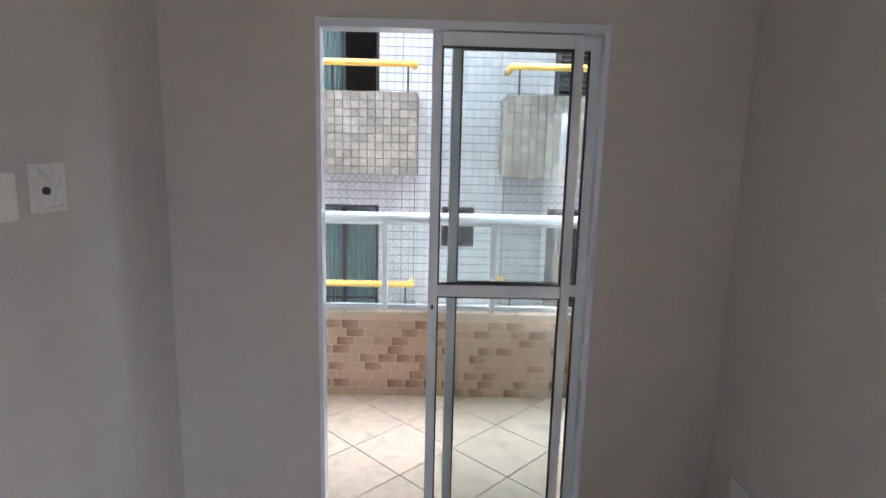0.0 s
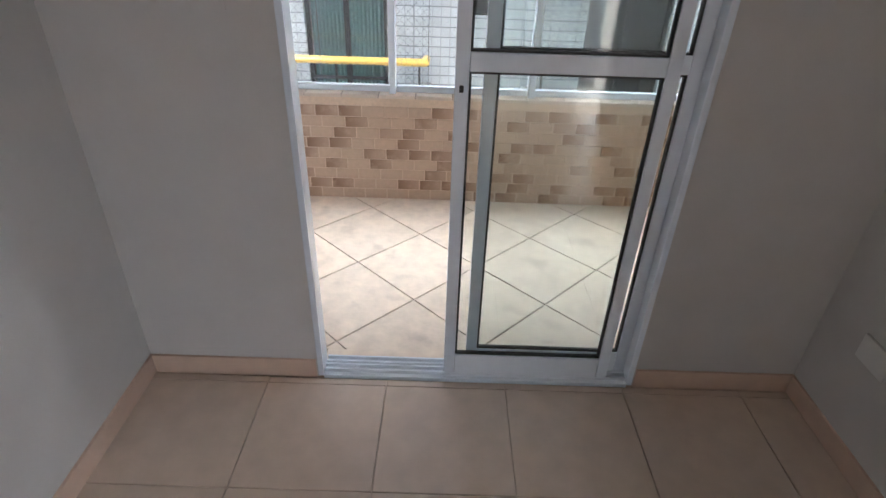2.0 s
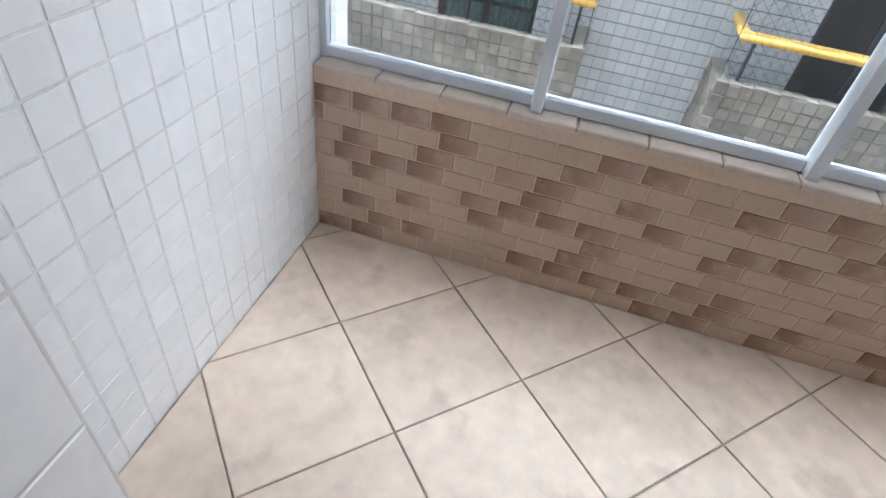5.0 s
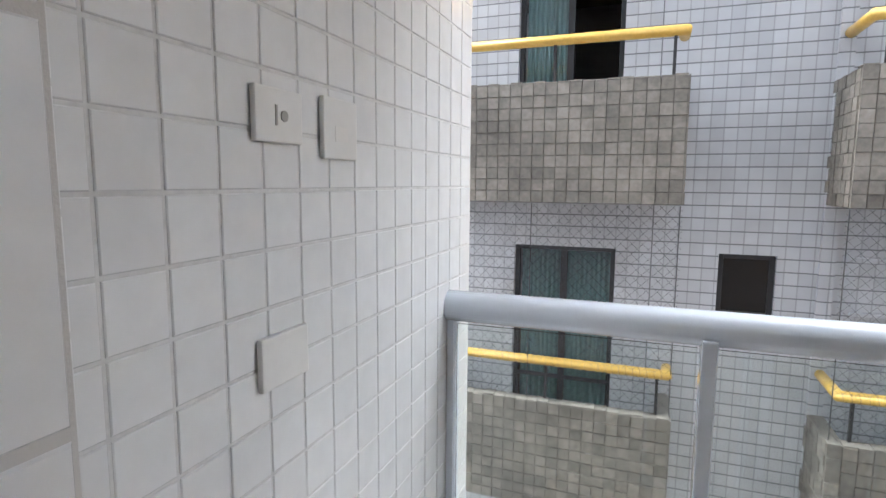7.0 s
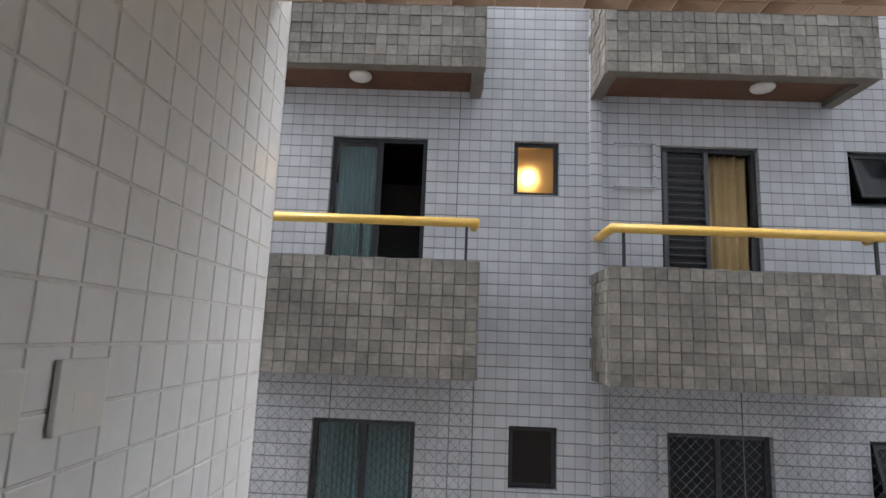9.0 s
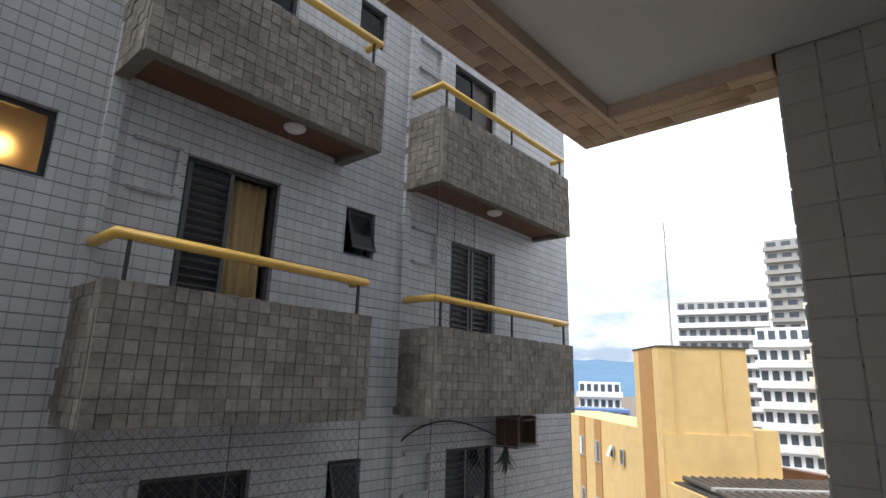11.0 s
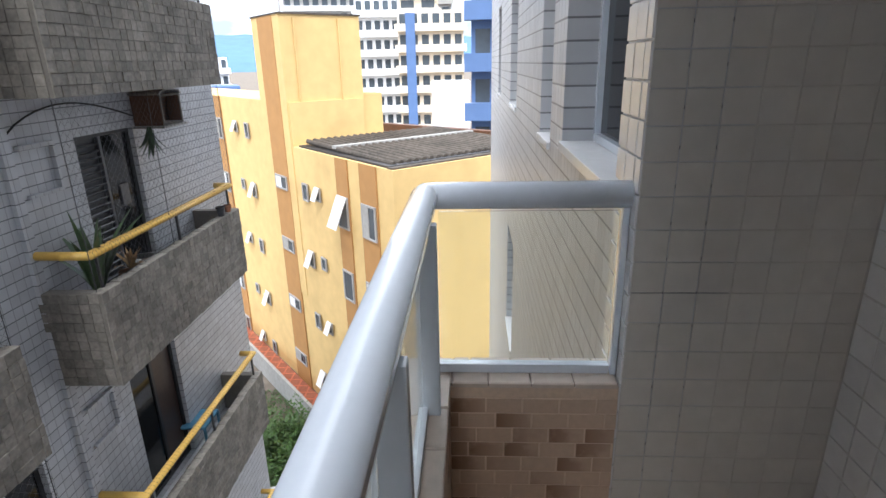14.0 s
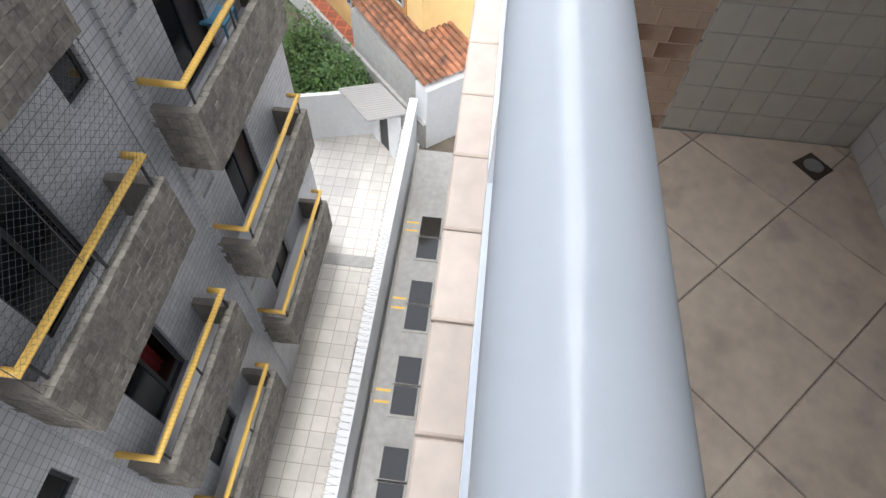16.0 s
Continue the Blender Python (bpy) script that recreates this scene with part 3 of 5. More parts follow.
M["tower_blue"] = mat("blue_tower_render", (0.09, 0.16, 0.33), 0.7, 0.08, 0.3)
M["far_glass"] = mat("far_window_glass", (0.06, 0.075, 0.09), 0.2, 0.2, 0.5)
# distance haze is put into the hills' blue base colour
M["hill"] = mat("haze_tinted_hill", (0.085, 0.17, 0.27), 1.0, 0.12, 0.01, 0.0)
M["cable"] = mat("black_cable", (0.02, 0.02, 0.02), 0.6, 0.1)
M["teal_cloth"] = mat("blue_cloth", (0.10, 0.28, 0.42), 0.85, 0.15)


def louvers(bm, x0, x1, z0, z1, y, pitch=0.075):
    z = z0
    while z < z1 - pitch * 0.5:
        made = add_box(bm, x0, x1, y - 0.02, y + 0.02, z, z + 0.012)
        bmesh.ops.rotate(bm, cent=((x0 + x1) / 2, y, z + 0.006), matrix=Matrix.Rotation(radians(-38), 3, "X"), verts=made)
        z += pitch


def curtain(name, x0, x1, z0, z1, y, material, parent, folds=9):
    n = folds * 6
    verts, faces = [], []
    for i in range(n + 1):
        x = x0 + (x1 - x0) * i / n
        yy = y + 0.022 * math.sin(2 * math.pi * folds * i / n) + 0.008 * math.sin(5.3 * i)
        verts += [(x, yy, z0), (x, yy, z1)]
        if i:
            faces.append((2 * i - 2, 2 * i, 2 * i + 1, 2 * i - 1))
    ob = finish(name, verts, faces, material, parent, smooth=True)
    ob.modifiers.new("thick", "SOLIDIFY").thickness = 0.004
    return ob


def opening(x0, x1, z0, z1, ui, k, kind):
    w = new("window" if kind == "window" else "balcony_door")
    w.parent = house
    y, f = FF + 0.06, 0.045
    for a, b, c, d in ((x0, x0 + f, z0, z1), (x1 - f, x1, z0, z1), (x0 + f, x1 - f, z1 - f, z1), (x0 + f, x1 - f, z0, z0 + 0.04)):
        box("window_frame", a, b, y, y + 0.06, c, d, M["frame_dark"], w, bevel=0.004)
    xm = (x0 + x1) / 2
    zi0, zi1 = z0 + 0.04, z1 - f
    if kind == "window":
        if (ui, k) == (0, 0):
            box("pane", x0 + f, x1 - f, y + 0.02, y + 0.03, zi0, zi1, M["lit"], w, "frosted pane lit warm from inside")
            bm = bmesh.new()
            bmesh.ops.create_uvsphere(bm, u_segments=14, v_segments=8, radius=0.07, matrix=Matrix.Translation((x0 + 0.2, y + 0.4, zi1 - 0.2)))
            part("lamp_bulb", bm, M["bulb"], w, "glowing warm bulb behind the pane", smooth=True)
            box("bathroom_wall", x0 - 0.5, x1 + 0.5, y + 0.9, y + 0.95, z0 - 0.6, z1 + 0.3, M["curtain"], w)
            return
        sash = box("pane", x0 + f, x1 - f, y + 0.012, y + 0.024, zi0, zi1, M["pane_dark"], w)
        if (ui, k) in ((1, 0), (1, 1)):
            bpy.data.objects.remove(sash)
            m = Matrix.Translation((0, y, zi1)) @ Matrix.Rotation(radians(-16), 4, "X") @ Matrix.Translation((0, -y, -zi1))
            for a, b, c, d in ((x0 + f, x0 + f + 0.03, zi0, zi1), (x1 - f - 0.03, x1 - f, zi0, zi1), (x0 + f + 0.03, x1 - f - 0.03, zi0, zi0 + 0.03), (x0 + f + 0.03, x1 - f - 0.03, zi1 - 0.03, zi1)):
                box("sash", a, b, y - 0.03, y - 0.005, c, d, M["frame_dark"], w, m=m)
            box("pane", x0 + f + 0.03, x1 - f - 0.03, y - 0.02, y - 0.012, zi0 + 0.03, zi1 - 0.03, M["pane_dark"], w, m=m)
        return
    left, right = (x0 + f, xm - 0.02), (xm + 0.02, x1 - f)

    def shutter(a, b):
        for c, d in ((a, a + 0.04), (b - 0.04, b)):
            box("shutter_stile", c, d, y, y + 0.04, zi0, zi1, M["louver"], w)
        bm2 = bmesh.new()
        louvers(bm2, a + 0.04, b - 0.04, zi0 + 0.03, zi1, y + 0.02)
        part("shutter_slats", bm2, M["louver"], w)
        box("shutter_backing", a + 0.04, b - 0.04, y + 0.045, y + 0.055, zi0, zi1, M["frame_dark"], w)

    if ui == 0 and k in (0, 1):
        box("mullion", xm - 0.03, xm + 0.03, y, y + 0.06, zi0, zi1, M["frame_dark"], w)
        curtain("curtain", *left, zi0, zi1, y + 0.14, M["curtain_teal"], w)
        g = box("pane", *left, y + 0.02, y + 0.028, zi0, zi1, M["glass"], w)
        g.visible_shadow = False
        if k == 1:
            curtain("curtain", *right, zi0, zi1, y + 0.14, M["curtain_teal"], w)
            g = box("pane", *right, y + 0.02, y + 0.028, zi0, zi1, M["glass"], w)
            g.visible_shadow = False
            box("rail_bar", x0 + f, x1 - f, y - 0.005, y + 0.01, zi0 + 0.55, zi0 + 0.59, M["frame_dark"], w)
    elif ui == 1 and k == 0:
        shutter(left[0], left[1] + 0.03)
        curtain("curtain", right[0] + 0.03, right[1], zi0, zi1, y + 0.1, M["curtain"], w, 4)
    elif ui == 2 and k == 0:
        shutter(*left)
        shutter(*right)
    elif ui == 2 and k == 1:
        shutter(*left)
        box("pane", right[0], right[1], y + 0.02, y + 0.03, zi0, zi1, M["pane_dark"], w)
        box("picture_frame", right[0] + 0.14, right[1] - 0.16, y + 0.0, y + 0.018, zi0 + 1.0, zi0 + 1.25, M["louver"], w)
    else:
        box("pane", left[0], left[1], y + 0.02, y + 0.03, zi0, zi1, M["pane_dark"], w)
        box("mullion", xm - 0.025, xm + 0.025, y, y + 0.06, zi0, zi1, M["frame_dark"], w)
        if (ui, k) == (1, 3):
            curtain("curtain", right[0], right[1], zi0, zi1, y + 0.3, M["red_glass"], w, 4)
        else:
            box("pane", right[0], right[1], y + 0.032, y + 0.042, zi0, zi1, M["door_brown"] if ui == 2 else M["pane_dark"], w)


for r in open_rects:
    opening(*r)
for ui, ux in enumerate(UNITS):
    if ui:
        box("pilaster", ux + 0.0, ux + 0.11, FF - 0.05, FF - 0.003, G, HZ1, M["facade"], house)
    for k in range(-1, 5):
        dz = -ST * k
        px0, px1 = (ux + 0.24, ux + 0.64) if ui < 2 else (ux + 0.2, ux + 0.64)
        if ui == 0:
            continue
        bm = bmesh.new()
        for a, b, c, d in ((px0, px1, 3.62, 3.66), (px0, px1, 3.18, 3.21), (px1 - 0.03, px1, 3.21, 3.62)):
            add_box(bm, a, b, FF - 0.045, FF - 0.002, c + dz, d + dz)
        part("wall_niche_frame", bm, M["facade"], house)
# soffit lamps
for ux, w in ((UNITS[0] + 1.0, 0), (UNITS[1] + 1.55, 0), (UNITS[2] + 1.55, 0)):
    bm = bmesh.new()
    bmesh.ops.create_uvsphere(bm, u_segments=20, v_segments=10, radius=0.11)
    bmesh.ops.scale(bm, vec=(1, 1, 0.42), verts=bm.verts)
    lamp = part("soffit_lamp", bm, M["white_pl"], None, smooth=True)
    lamp.location = (ux, FP + 0.33, 1.342 + ST + 0.045)
    tagged(lamp, "white round ceiling lamp under a balcony", "ceiling lamp", "balcony lamps")


def net(ux, w, k, side=True):
    """Safety net of thin cords in front of a balcony, from the slab above to the parapet."""
    dz = -ST * k
    z0, z1 = 2.335 + dz, 1.33 + ST + dz
    y = FP + 0.06
    n = thing("safety_net", "thin grey diamond-mesh safety net across a balcony", "net", "balcony safety nets")
    verts, faces = [], []

    def strand(a, b):
        a, b = Vector(a), Vector(b)
        d = (b - a).normalized()
        s1 = d.cross(Vector((0, 1, 0)))
        s1 = (s1 if s1.length > 0.1 else Vector((1, 0, 0))).normalized() * 0.0013
        s2 = d.cross(s1).normalized() * 0.0013
        i = len(verts)
        for p in (a, b):
            verts.extend([p + s1, p + s2, p - s1, p - s2])
        for q in range(4):
            faces.append((i + q, i + (q + 1) % 4, i + 4 + (q + 1) % 4, i + 4 + q))
    h, stp = z1 - z0, 0.085
    x = ux - h
    while x < ux + w:
        for sgn in (1, -1):
            pts = []
            xa, xb = (x, x + h) if sgn > 0 else (x + h, x)
            lo, hi = max(min(xa, xb), ux), min(max(xa, xb), ux + w)
            if hi - lo > 0.02:
                za = z0 + (lo - xa) * sgn if sgn > 0 else z0 + (xa - lo)
                zb_ = z0 + (hi - xa) * sgn if sgn > 0 else z0 + (xa - hi)
                strand((lo, y, za), (hi, y, zb_))
        x += stp
    finish("net_mesh", verts, faces, M["net"], n)
    for xx in (ux + 0.02, ux + w - 0.02, ux + w * 0.45):
        bm = bmesh.new()
        tube(bm, (xx, y, z0), (xx, y, z1), 0.004, 6)
        part("net_rope", bm, M["net"], n)
    return n


net(UNITS[0], BW[0], 1)
net(UNITS[1], BW[1], 1)
net(UNITS[2], BW[2], 1)
net(UNITS[1], BW[1], 2)
net(UNITS[2], 0.75, 0)



def lacing(ux, w, k):
    """The net's cord wound round a balcony's front rail."""
    zr, turns = 2.675 - ST * k, int((w - 0.1) / 0.055)
    verts, faces = [], []
    n = turns * 8
    for i in range(n + 1):
        a, x = 2 * math.pi * i / 8, ux + 0.06 + (w - 0.12) * i / n
        for q in range(3):
            b = 2 * math.pi * q / 3
            r = 0.0435 + 0.0035 * math.cos(b)
            verts.append((x + 0.0035 * math.sin(b), FR + r * math.cos(a), zr + r * math.sin(a)))
        if i:
            o = 3 * i
            faces += [(o - 3 + q, o - 3 + (q + 1) % 3, o + (q + 1) % 3, o + q) for q in range(3)]
    tagged(finish("net_lacing", verts, faces, M["dry"]), "thin cord wound around a yellow balcony rail", "cord", "net lacings")


for ui, k in ((0, 1), (1, 1), (1, 2), (2, 1), (2, 2), (1, 3), (2, 3)):
    lacing(UNITS[ui], BW[ui], k)

# air conditioner, cable, hanging plant on the lower end balcony
AX = UNITS[2] + 2.06
zk = -ST
ac = thing("air_conditioner", "old boxed window air conditioner on the facade", "air conditioner", at=(AX, FF, 0.905))
for nm, a, b, c, d, e, f2 in (("side_panel", 0, 0.025, -0.36, 0, 0, 0.36), ("side_panel", 0.445, 0.47, -0.36, 0, 0, 0.36),
                              ("bottom_panel", 0.025, 0.445, -0.36, 0, 0, 0.025)):
    box(nm, a, b, c, d, e, f2, M["timber"] if nm == "side_panel" else M["concrete"], ac, bevel=0.004)
bm = bmesh.new()
for q in range(8):
    a0, a1 = math.pi * q / 8, math.pi * (q + 1) / 8
    v8 = []
    for y in (-0.38, 0.0):
        for ang, lift in ((a0, 0.0), (a1, 0.0), (a1, 0.022), (a0, 0.022)):
            v8.append(bm.verts.new((0.235 - (0.24 + lift) * math.cos(ang), y, 0.355 + (0.05 + lift) * math.sin(ang))))
    for f4 in ((0, 1, 2, 3), (7, 6, 5, 4), (0, 4, 5, 1), (2, 6, 7, 3)):
        bm.faces.new([v8[w4] for w4 in f4])
bmesh.ops.remove_doubles(bm, verts=bm.verts, dist=0.0005)
part("arched_hood", bm, M["concrete"], ac)
# dark brown panel stands in for the shade inside the open box
box("grille_panel", 0.03, 0.44, -0.2, -0.18, 0.028, 0.36, M["door_brown"], ac, "dark panel standing for the shaded box interior")
for q in range(7):
    box("grille_slat", 0.03, 0.44, -0.21, -0.2, 0.05 + q * 0.042, 0.062 + q * 0.042, M["timber"], ac)
for x0, x1, z0, z1 in ((0.0, 0.47, 0.335, 0.36), (0.0, 0.03, 0.0, 0.335), (0.44, 0.47, 0.0, 0.335), (0.03, 0.44, 0.0, 0.028)):
    box("front_frame", x0, x1, -0.372, -0.362, z0, z1, M["stone_core"], ac)
box("bracket", -0.04, 0.53, -0.39, 0, -0.03, -0.002, M["concrete"], ac)
pts = [(UNITS[2] + 0.1 + 1.92 * i / 14, FF - 0.03, 1.03 + 0.22 * math.sin(math.pi * (i / 14) ** 0.8)) for i in range(15)]
tagged(pipe("hanging_cable", pts, 0.009, M["cable"], seg=6), "black cable sagging along the facade", "cable")


def blade_plant(name, at, n, length, width, material, label, spread=0.8, seed=1):
    """Sword-shaped leaves fanning from one base."""
    r = random.Random(seed)
    p = thing(name, label, "plant", at=at)
    for i in range(n):
        a, tilt, L = r.uniform(0, 6.283), r.uniform(0.08, spread), length * r.uniform(0.7, 1.05)
        verts, faces = [], []
        seg = 6
        for s in range(seg + 1):
            q = s / seg
            reach, z = L * q * math.sin(tilt * (0.5 + 0.7 * q)), L * q * math.cos(tilt * (0.5 + 0.6 * q))
            wd = width * (1 - q) ** 0.7 * (0.6 + 1.2 * q * (1 - q))
            c, s2 = math.cos(a), math.sin(a)
            verts += [(c * reach - s2 * wd, s2 * reach + c * wd, z + wd * 0.3), (c * reach, s2 * reach, z), (c * reach + s2 * wd, s2 * reach - c * wd, z + wd * 0.3)]
            if s:
                k2 = 3 * s
                faces += [(k2 - 3, k2 - 2, k2 + 1, k2), (k2 - 2, k2 - 1, k2 + 2, k2 + 1)]
        finish("leaf", verts, faces, material, p, smooth=True)
    return p


def pot(name, at, r, h, material, label):
    bm = bmesh.new()
    made = tube(bm, (0, 0, 0), (0, 0, h), r * 0.72, 20, r)
    tube(bm, (0, 0, h * 0.86), (0, 0, h), r * 1.08, 20)
    ob = part(name, bm, material, None, smooth=False)
    ob.location = at
    return tagged(ob, label, "flower pot")


ZF1 = FLOOR0 - 0.02 - ST
pot("plant_pot", (UNITS[2] + 0.45, FP + 0.35, ZF1), 0.17, 0.42, M["clay"], "tall brown clay pot on the balcony floor")
blade_plant("agave_plant", (UNITS[2] + 0.45, FP + 0.35, ZF1 + 0.40), 20, 0.95, 0.085, M["agave"], "large green agave with sword leaves in a pot", 0.7, 4)
pot("plant_pot", (UNITS[2] + 0.95, FP + 0.3, ZF1), 0.13, 0.5, M["clay"], "tall brown pot with dry flowers")
blade_plant("dry_flower_bunch", (UNITS[2] + 0.95, FP + 0.3, ZF1 + 0.5), 26, 0.3, 0.035, M["dry"], "bunch of dry pale flowers in a pot", 1.2, 7)
pot("plant_pot", (UNITS[2] + 1.2, FP + 0.3, ZF1), 0.11, 0.58, M["white_pl"], "white pot on the balcony")
pot("plant_pot", (UNITS[2] + 2.72, FP + 0.06, 2.335 - ST), 0.06, 0.13, M["frame_dark"], "small dark pot on the parapet")
pot("plant_pot", (UNITS[2] + 2.95, FP + 0.06, 2.335 - ST), 0.05, 0.10, M["clay"], "small clay pot on the parapet")
hang = blade_plant("hanging_plant", (AX - 0.04, FF - 0.2, 0.90), 20, 0.42, 0.045, M["leaf_dark"], "dark fern hanging on the facade", 0.9, 9)
hang.rotation_euler = (math.pi, 0, 0)
chair = thing("garden_chair", "blue chair with a red cloth on the balcony", "chair", at=(UNITS[2] + 1.9, FP + 0.38, FLOOR0 - 0.02 - 2 * ST))
for x, y in ((0, 0), (0.42, 0), (0, 0.4), (0.42, 0.4)):
    box("leg", x, x + 0.03, y, y + 0.03, 0, 0.44, M["teal_cloth"], chair)
box("seat", 0, 0.45, 0, 0.43, 0.44, 0.48, M["teal_cloth"], chair, bevel=0.01)
box("backrest", 0, 0.45, 0.4, 0.43, 0.55, 1.05, M["teal_cloth"], chair, bevel=0.01)
cl = box("cloth", 0.02, 0.43, 0.385, 0.4, 0.9, 1.06, M["red_glass"], chair, "red folded cloth", bevel=0.004)

# ---- own facade beyond the balcony ----
own_rects = [(1.98, 3.16, 1.12, 2.6), (3.62, 4.15, 1.05, 2.6), (6.3, 7.3, 1.05, 2.4), (9.6, 10.4, 1.0, 2.4), (1.98, 3.16, -1.8, -0.4), (6.3, 7.3, -1.9, -0.5)]
own = wall_with_holes("wall_flank_right", XR + 0.0045, 14.0, G - 0.2, 15.0, -(Y1 - 0.008), -(Y1 - 0.30), own_rects, M["facade"], None)
own.scale = (1, -1, 1)
own.data.flip_normals()
tagged(own, "outer wall clad in white glazed tiles with window recesses", "wall", kind="structure")
box("wall_flank_end", XR + 0.004, XR + 0.12, YO - 0.01, Y1 - 0.2995, ZB - 0.2, CEIL + 0.3, M["cream_shade_grout"])
tagged(bpy.data.objects["wall_flank_end"], "balcony flank wall clad in cream tiles, darkened for its shade", "wall", kind="structure")
for n, (x0, x1, z0, z1) in enumerate(own_rects):
    wn = thing("window_%d" % (n + 1), "white aluminium sliding window in a tiled recess", "window", kind="structure")
    yy = Y1 - 0.2
    for a, b, c, d in ((x0, x0 + 0.04, z0, z1), (x1 - 0.04, x1, z0, z1), (x0 + 0.04, x1 - 0.04, z1 - 0.04, z1), (x0 + 0.04, x1 - 0.04, z0 + 0.03, z0 + 0.07), ((x0 + x1) / 2 - 0.025, (x0 + x1) / 2 + 0.025, z0 + 0.07, z1 - 0.04)):
        box("window_frame", a, b, yy - 0.04, yy + 0.03, c, d, M["alu"], wn, bevel=0.003)
    box("pane", x0 + 0.04, x1 - 0.04, yy - 0.01, yy - 0.002, z0 + 0.07, z1 - 0.04, M["pane_dark"], wn)
    box("window_sill", x0 - 0.0, x1 + 0.0, Y1 - 0.29, Y1 + 0.012, z0 - 0.02, z0 + 0.028, M["white_tile"], wn, bevel=0.004)
# tile columns beside the balcony corner
tile_sheet("trim_corner_tiles", (1.978, Y1 - 0.008, -0.6), (-1, 0, 0), (0, 0, 1), 3, 30, 0.1, 0.105, 0.005, 0.008, M["white_tile"], None, 0.0008, label="white corner tiles of the outer wall", ulen=0.255)
tagged(bpy.data.objects["trim_corner_tiles"], category="tiles", kind="structure")

# ---- yard, ground, neighbours ----
GS = -12.8                      # the yard's own level, before it is set in place
SITE = Matrix.Translation((0.18, 0.16, 0.054)) @ Matrix.Scale(0.93, 4)
yard = set(bpy.data.objects)
tagged(box("ground", -2500, 2500, -2500, 2500, GS - 1.0, GS - 0.03, M["ground"]), "bare earth and streets around the houses", "ground", kind="structure")
tagged(box("court_floor", -9, 14.6, 3.4, FF + 1.9, GS - 0.03, GS, M["court"]), "pale tiled courtyard floor", "courtyard", kind="structure")
tagged(box("court_step", 8.55, 8.95, 3.7, 5.85, GS, GS + 0.03, M["concrete"]), "low grey threshold across the courtyard", "step", kind="structure")
fence = thing("boundary_wall", "white boundary wall with a coil of razor wire", "wall")
box("wall", -6, 13.6, 3.45, 3.62, GS, GS + 2.3, M["plaster"], fence)
box("cap", -6, 13.6, 3.40, 3.67, GS + 2.3, GS + 2.36, M["tower_white"], fence, bevel=0.01)
pts = []
for i in range(1500):
    a = i * 0.42
    pts.append((-2 + i * 0.0104, 3.55 + 0.14 * math.cos(a), GS + 2.52 + 0.14 * math.sin(a)))
cu = bpy.data.curves.new("razor_wire", "CURVE")
cu.dimensions, cu.bevel_depth, cu.bevel_resolution = "3D", 0.005, 0
sp = cu.splines.new("POLY")
sp.points.add(len(pts) - 1)
for q, p3 in zip(sp.points, pts):
    q.co = (*p3, 1)
cu.materials.append(M["concrete"])
wire = new("razor_wire", cu)
wire.parent = fence
# end of the court
endw = thing("court_end_wall", "white rendered wall closing the courtyard", "wall")
EM = Matrix.Translation((13.5, 7.75, 0)) @ Matrix.Rotation(math.atan2(-2.75, 0.75), 4, "Z")
box("wall", 0, 2.85, 0, 0.15, GS, GS + 1.9, M["plaster"], endw, m=EM)
bm = bmesh.new()
r7 = random.Random(5)
for i in range(40):
    x = i * 0.07
    bmesh.ops.create_cone(bm, cap_ends=True, segments=4, radius1=0.02, radius2=0.002, depth=0.09, matrix=EM @ Matrix.Translation((x + 0.03, 0.07 + r7.uniform(-0.03, 0.03), GS + 1.94)) @ Matrix.Rotation(r7.uniform(-0.4, 0.4), 4, "X"))
part("glass_shards", bm, M["white_pl"], endw)
shed = thing("garden_shed", "white shed with a dark door and grey tiled roof", "shed")
SM = Matrix.Translation((14.2, 5.0, 0)) @ Matrix.Rotation(math.atan2(-0.95, -1.05), 4, "Z")
box("wall", 0, 0.45, -0.12, 0, GS, GS + 2.1, M["plaster"], shed, m=SM)
box("wall", 1.05, 1.7, -0.12, 0, GS, GS + 2.1, M["plaster"], shed, m=SM)
box("lintel", 0.45, 1.05, -0.12, 0, GS + 1.95, GS + 2.1, M["plaster"], shed, m=SM)
box("door", 0.47, 1.03, -0.09, -0.04, GS + 0.02, GS + 1.94, M["frame_dark"], shed, "dark door with a pale window", m=SM)
box("door_window", 0.58, 0.92, -0.04, -0.03, GS + 0.5, GS + 1.2, M["white_pl"], shed, m=SM)
box("door_poster", 0.55, 0.95, -0.04, -0.03, GS + 1.3, GS + 1.75, M["teal_cloth"], shed, "pink and white notice", m=SM)
for i in range(16):
    for j in range(5):
        bm = bmesh.new()
        bmesh.ops.create_cone(bm, cap_ends=True, segments=8, radius1=0.06, radius2=0.05, depth=0.34, matrix=SM @ Matrix.Translation((i * 0.11 + 0.02, 0.12 - j * 0.29, GS + 2.16 + j * 0.09)) @ Matrix.Rotation(radians(72), 4, "X"))
        part("roof_tile", bm, M["tower_grey"], shed)
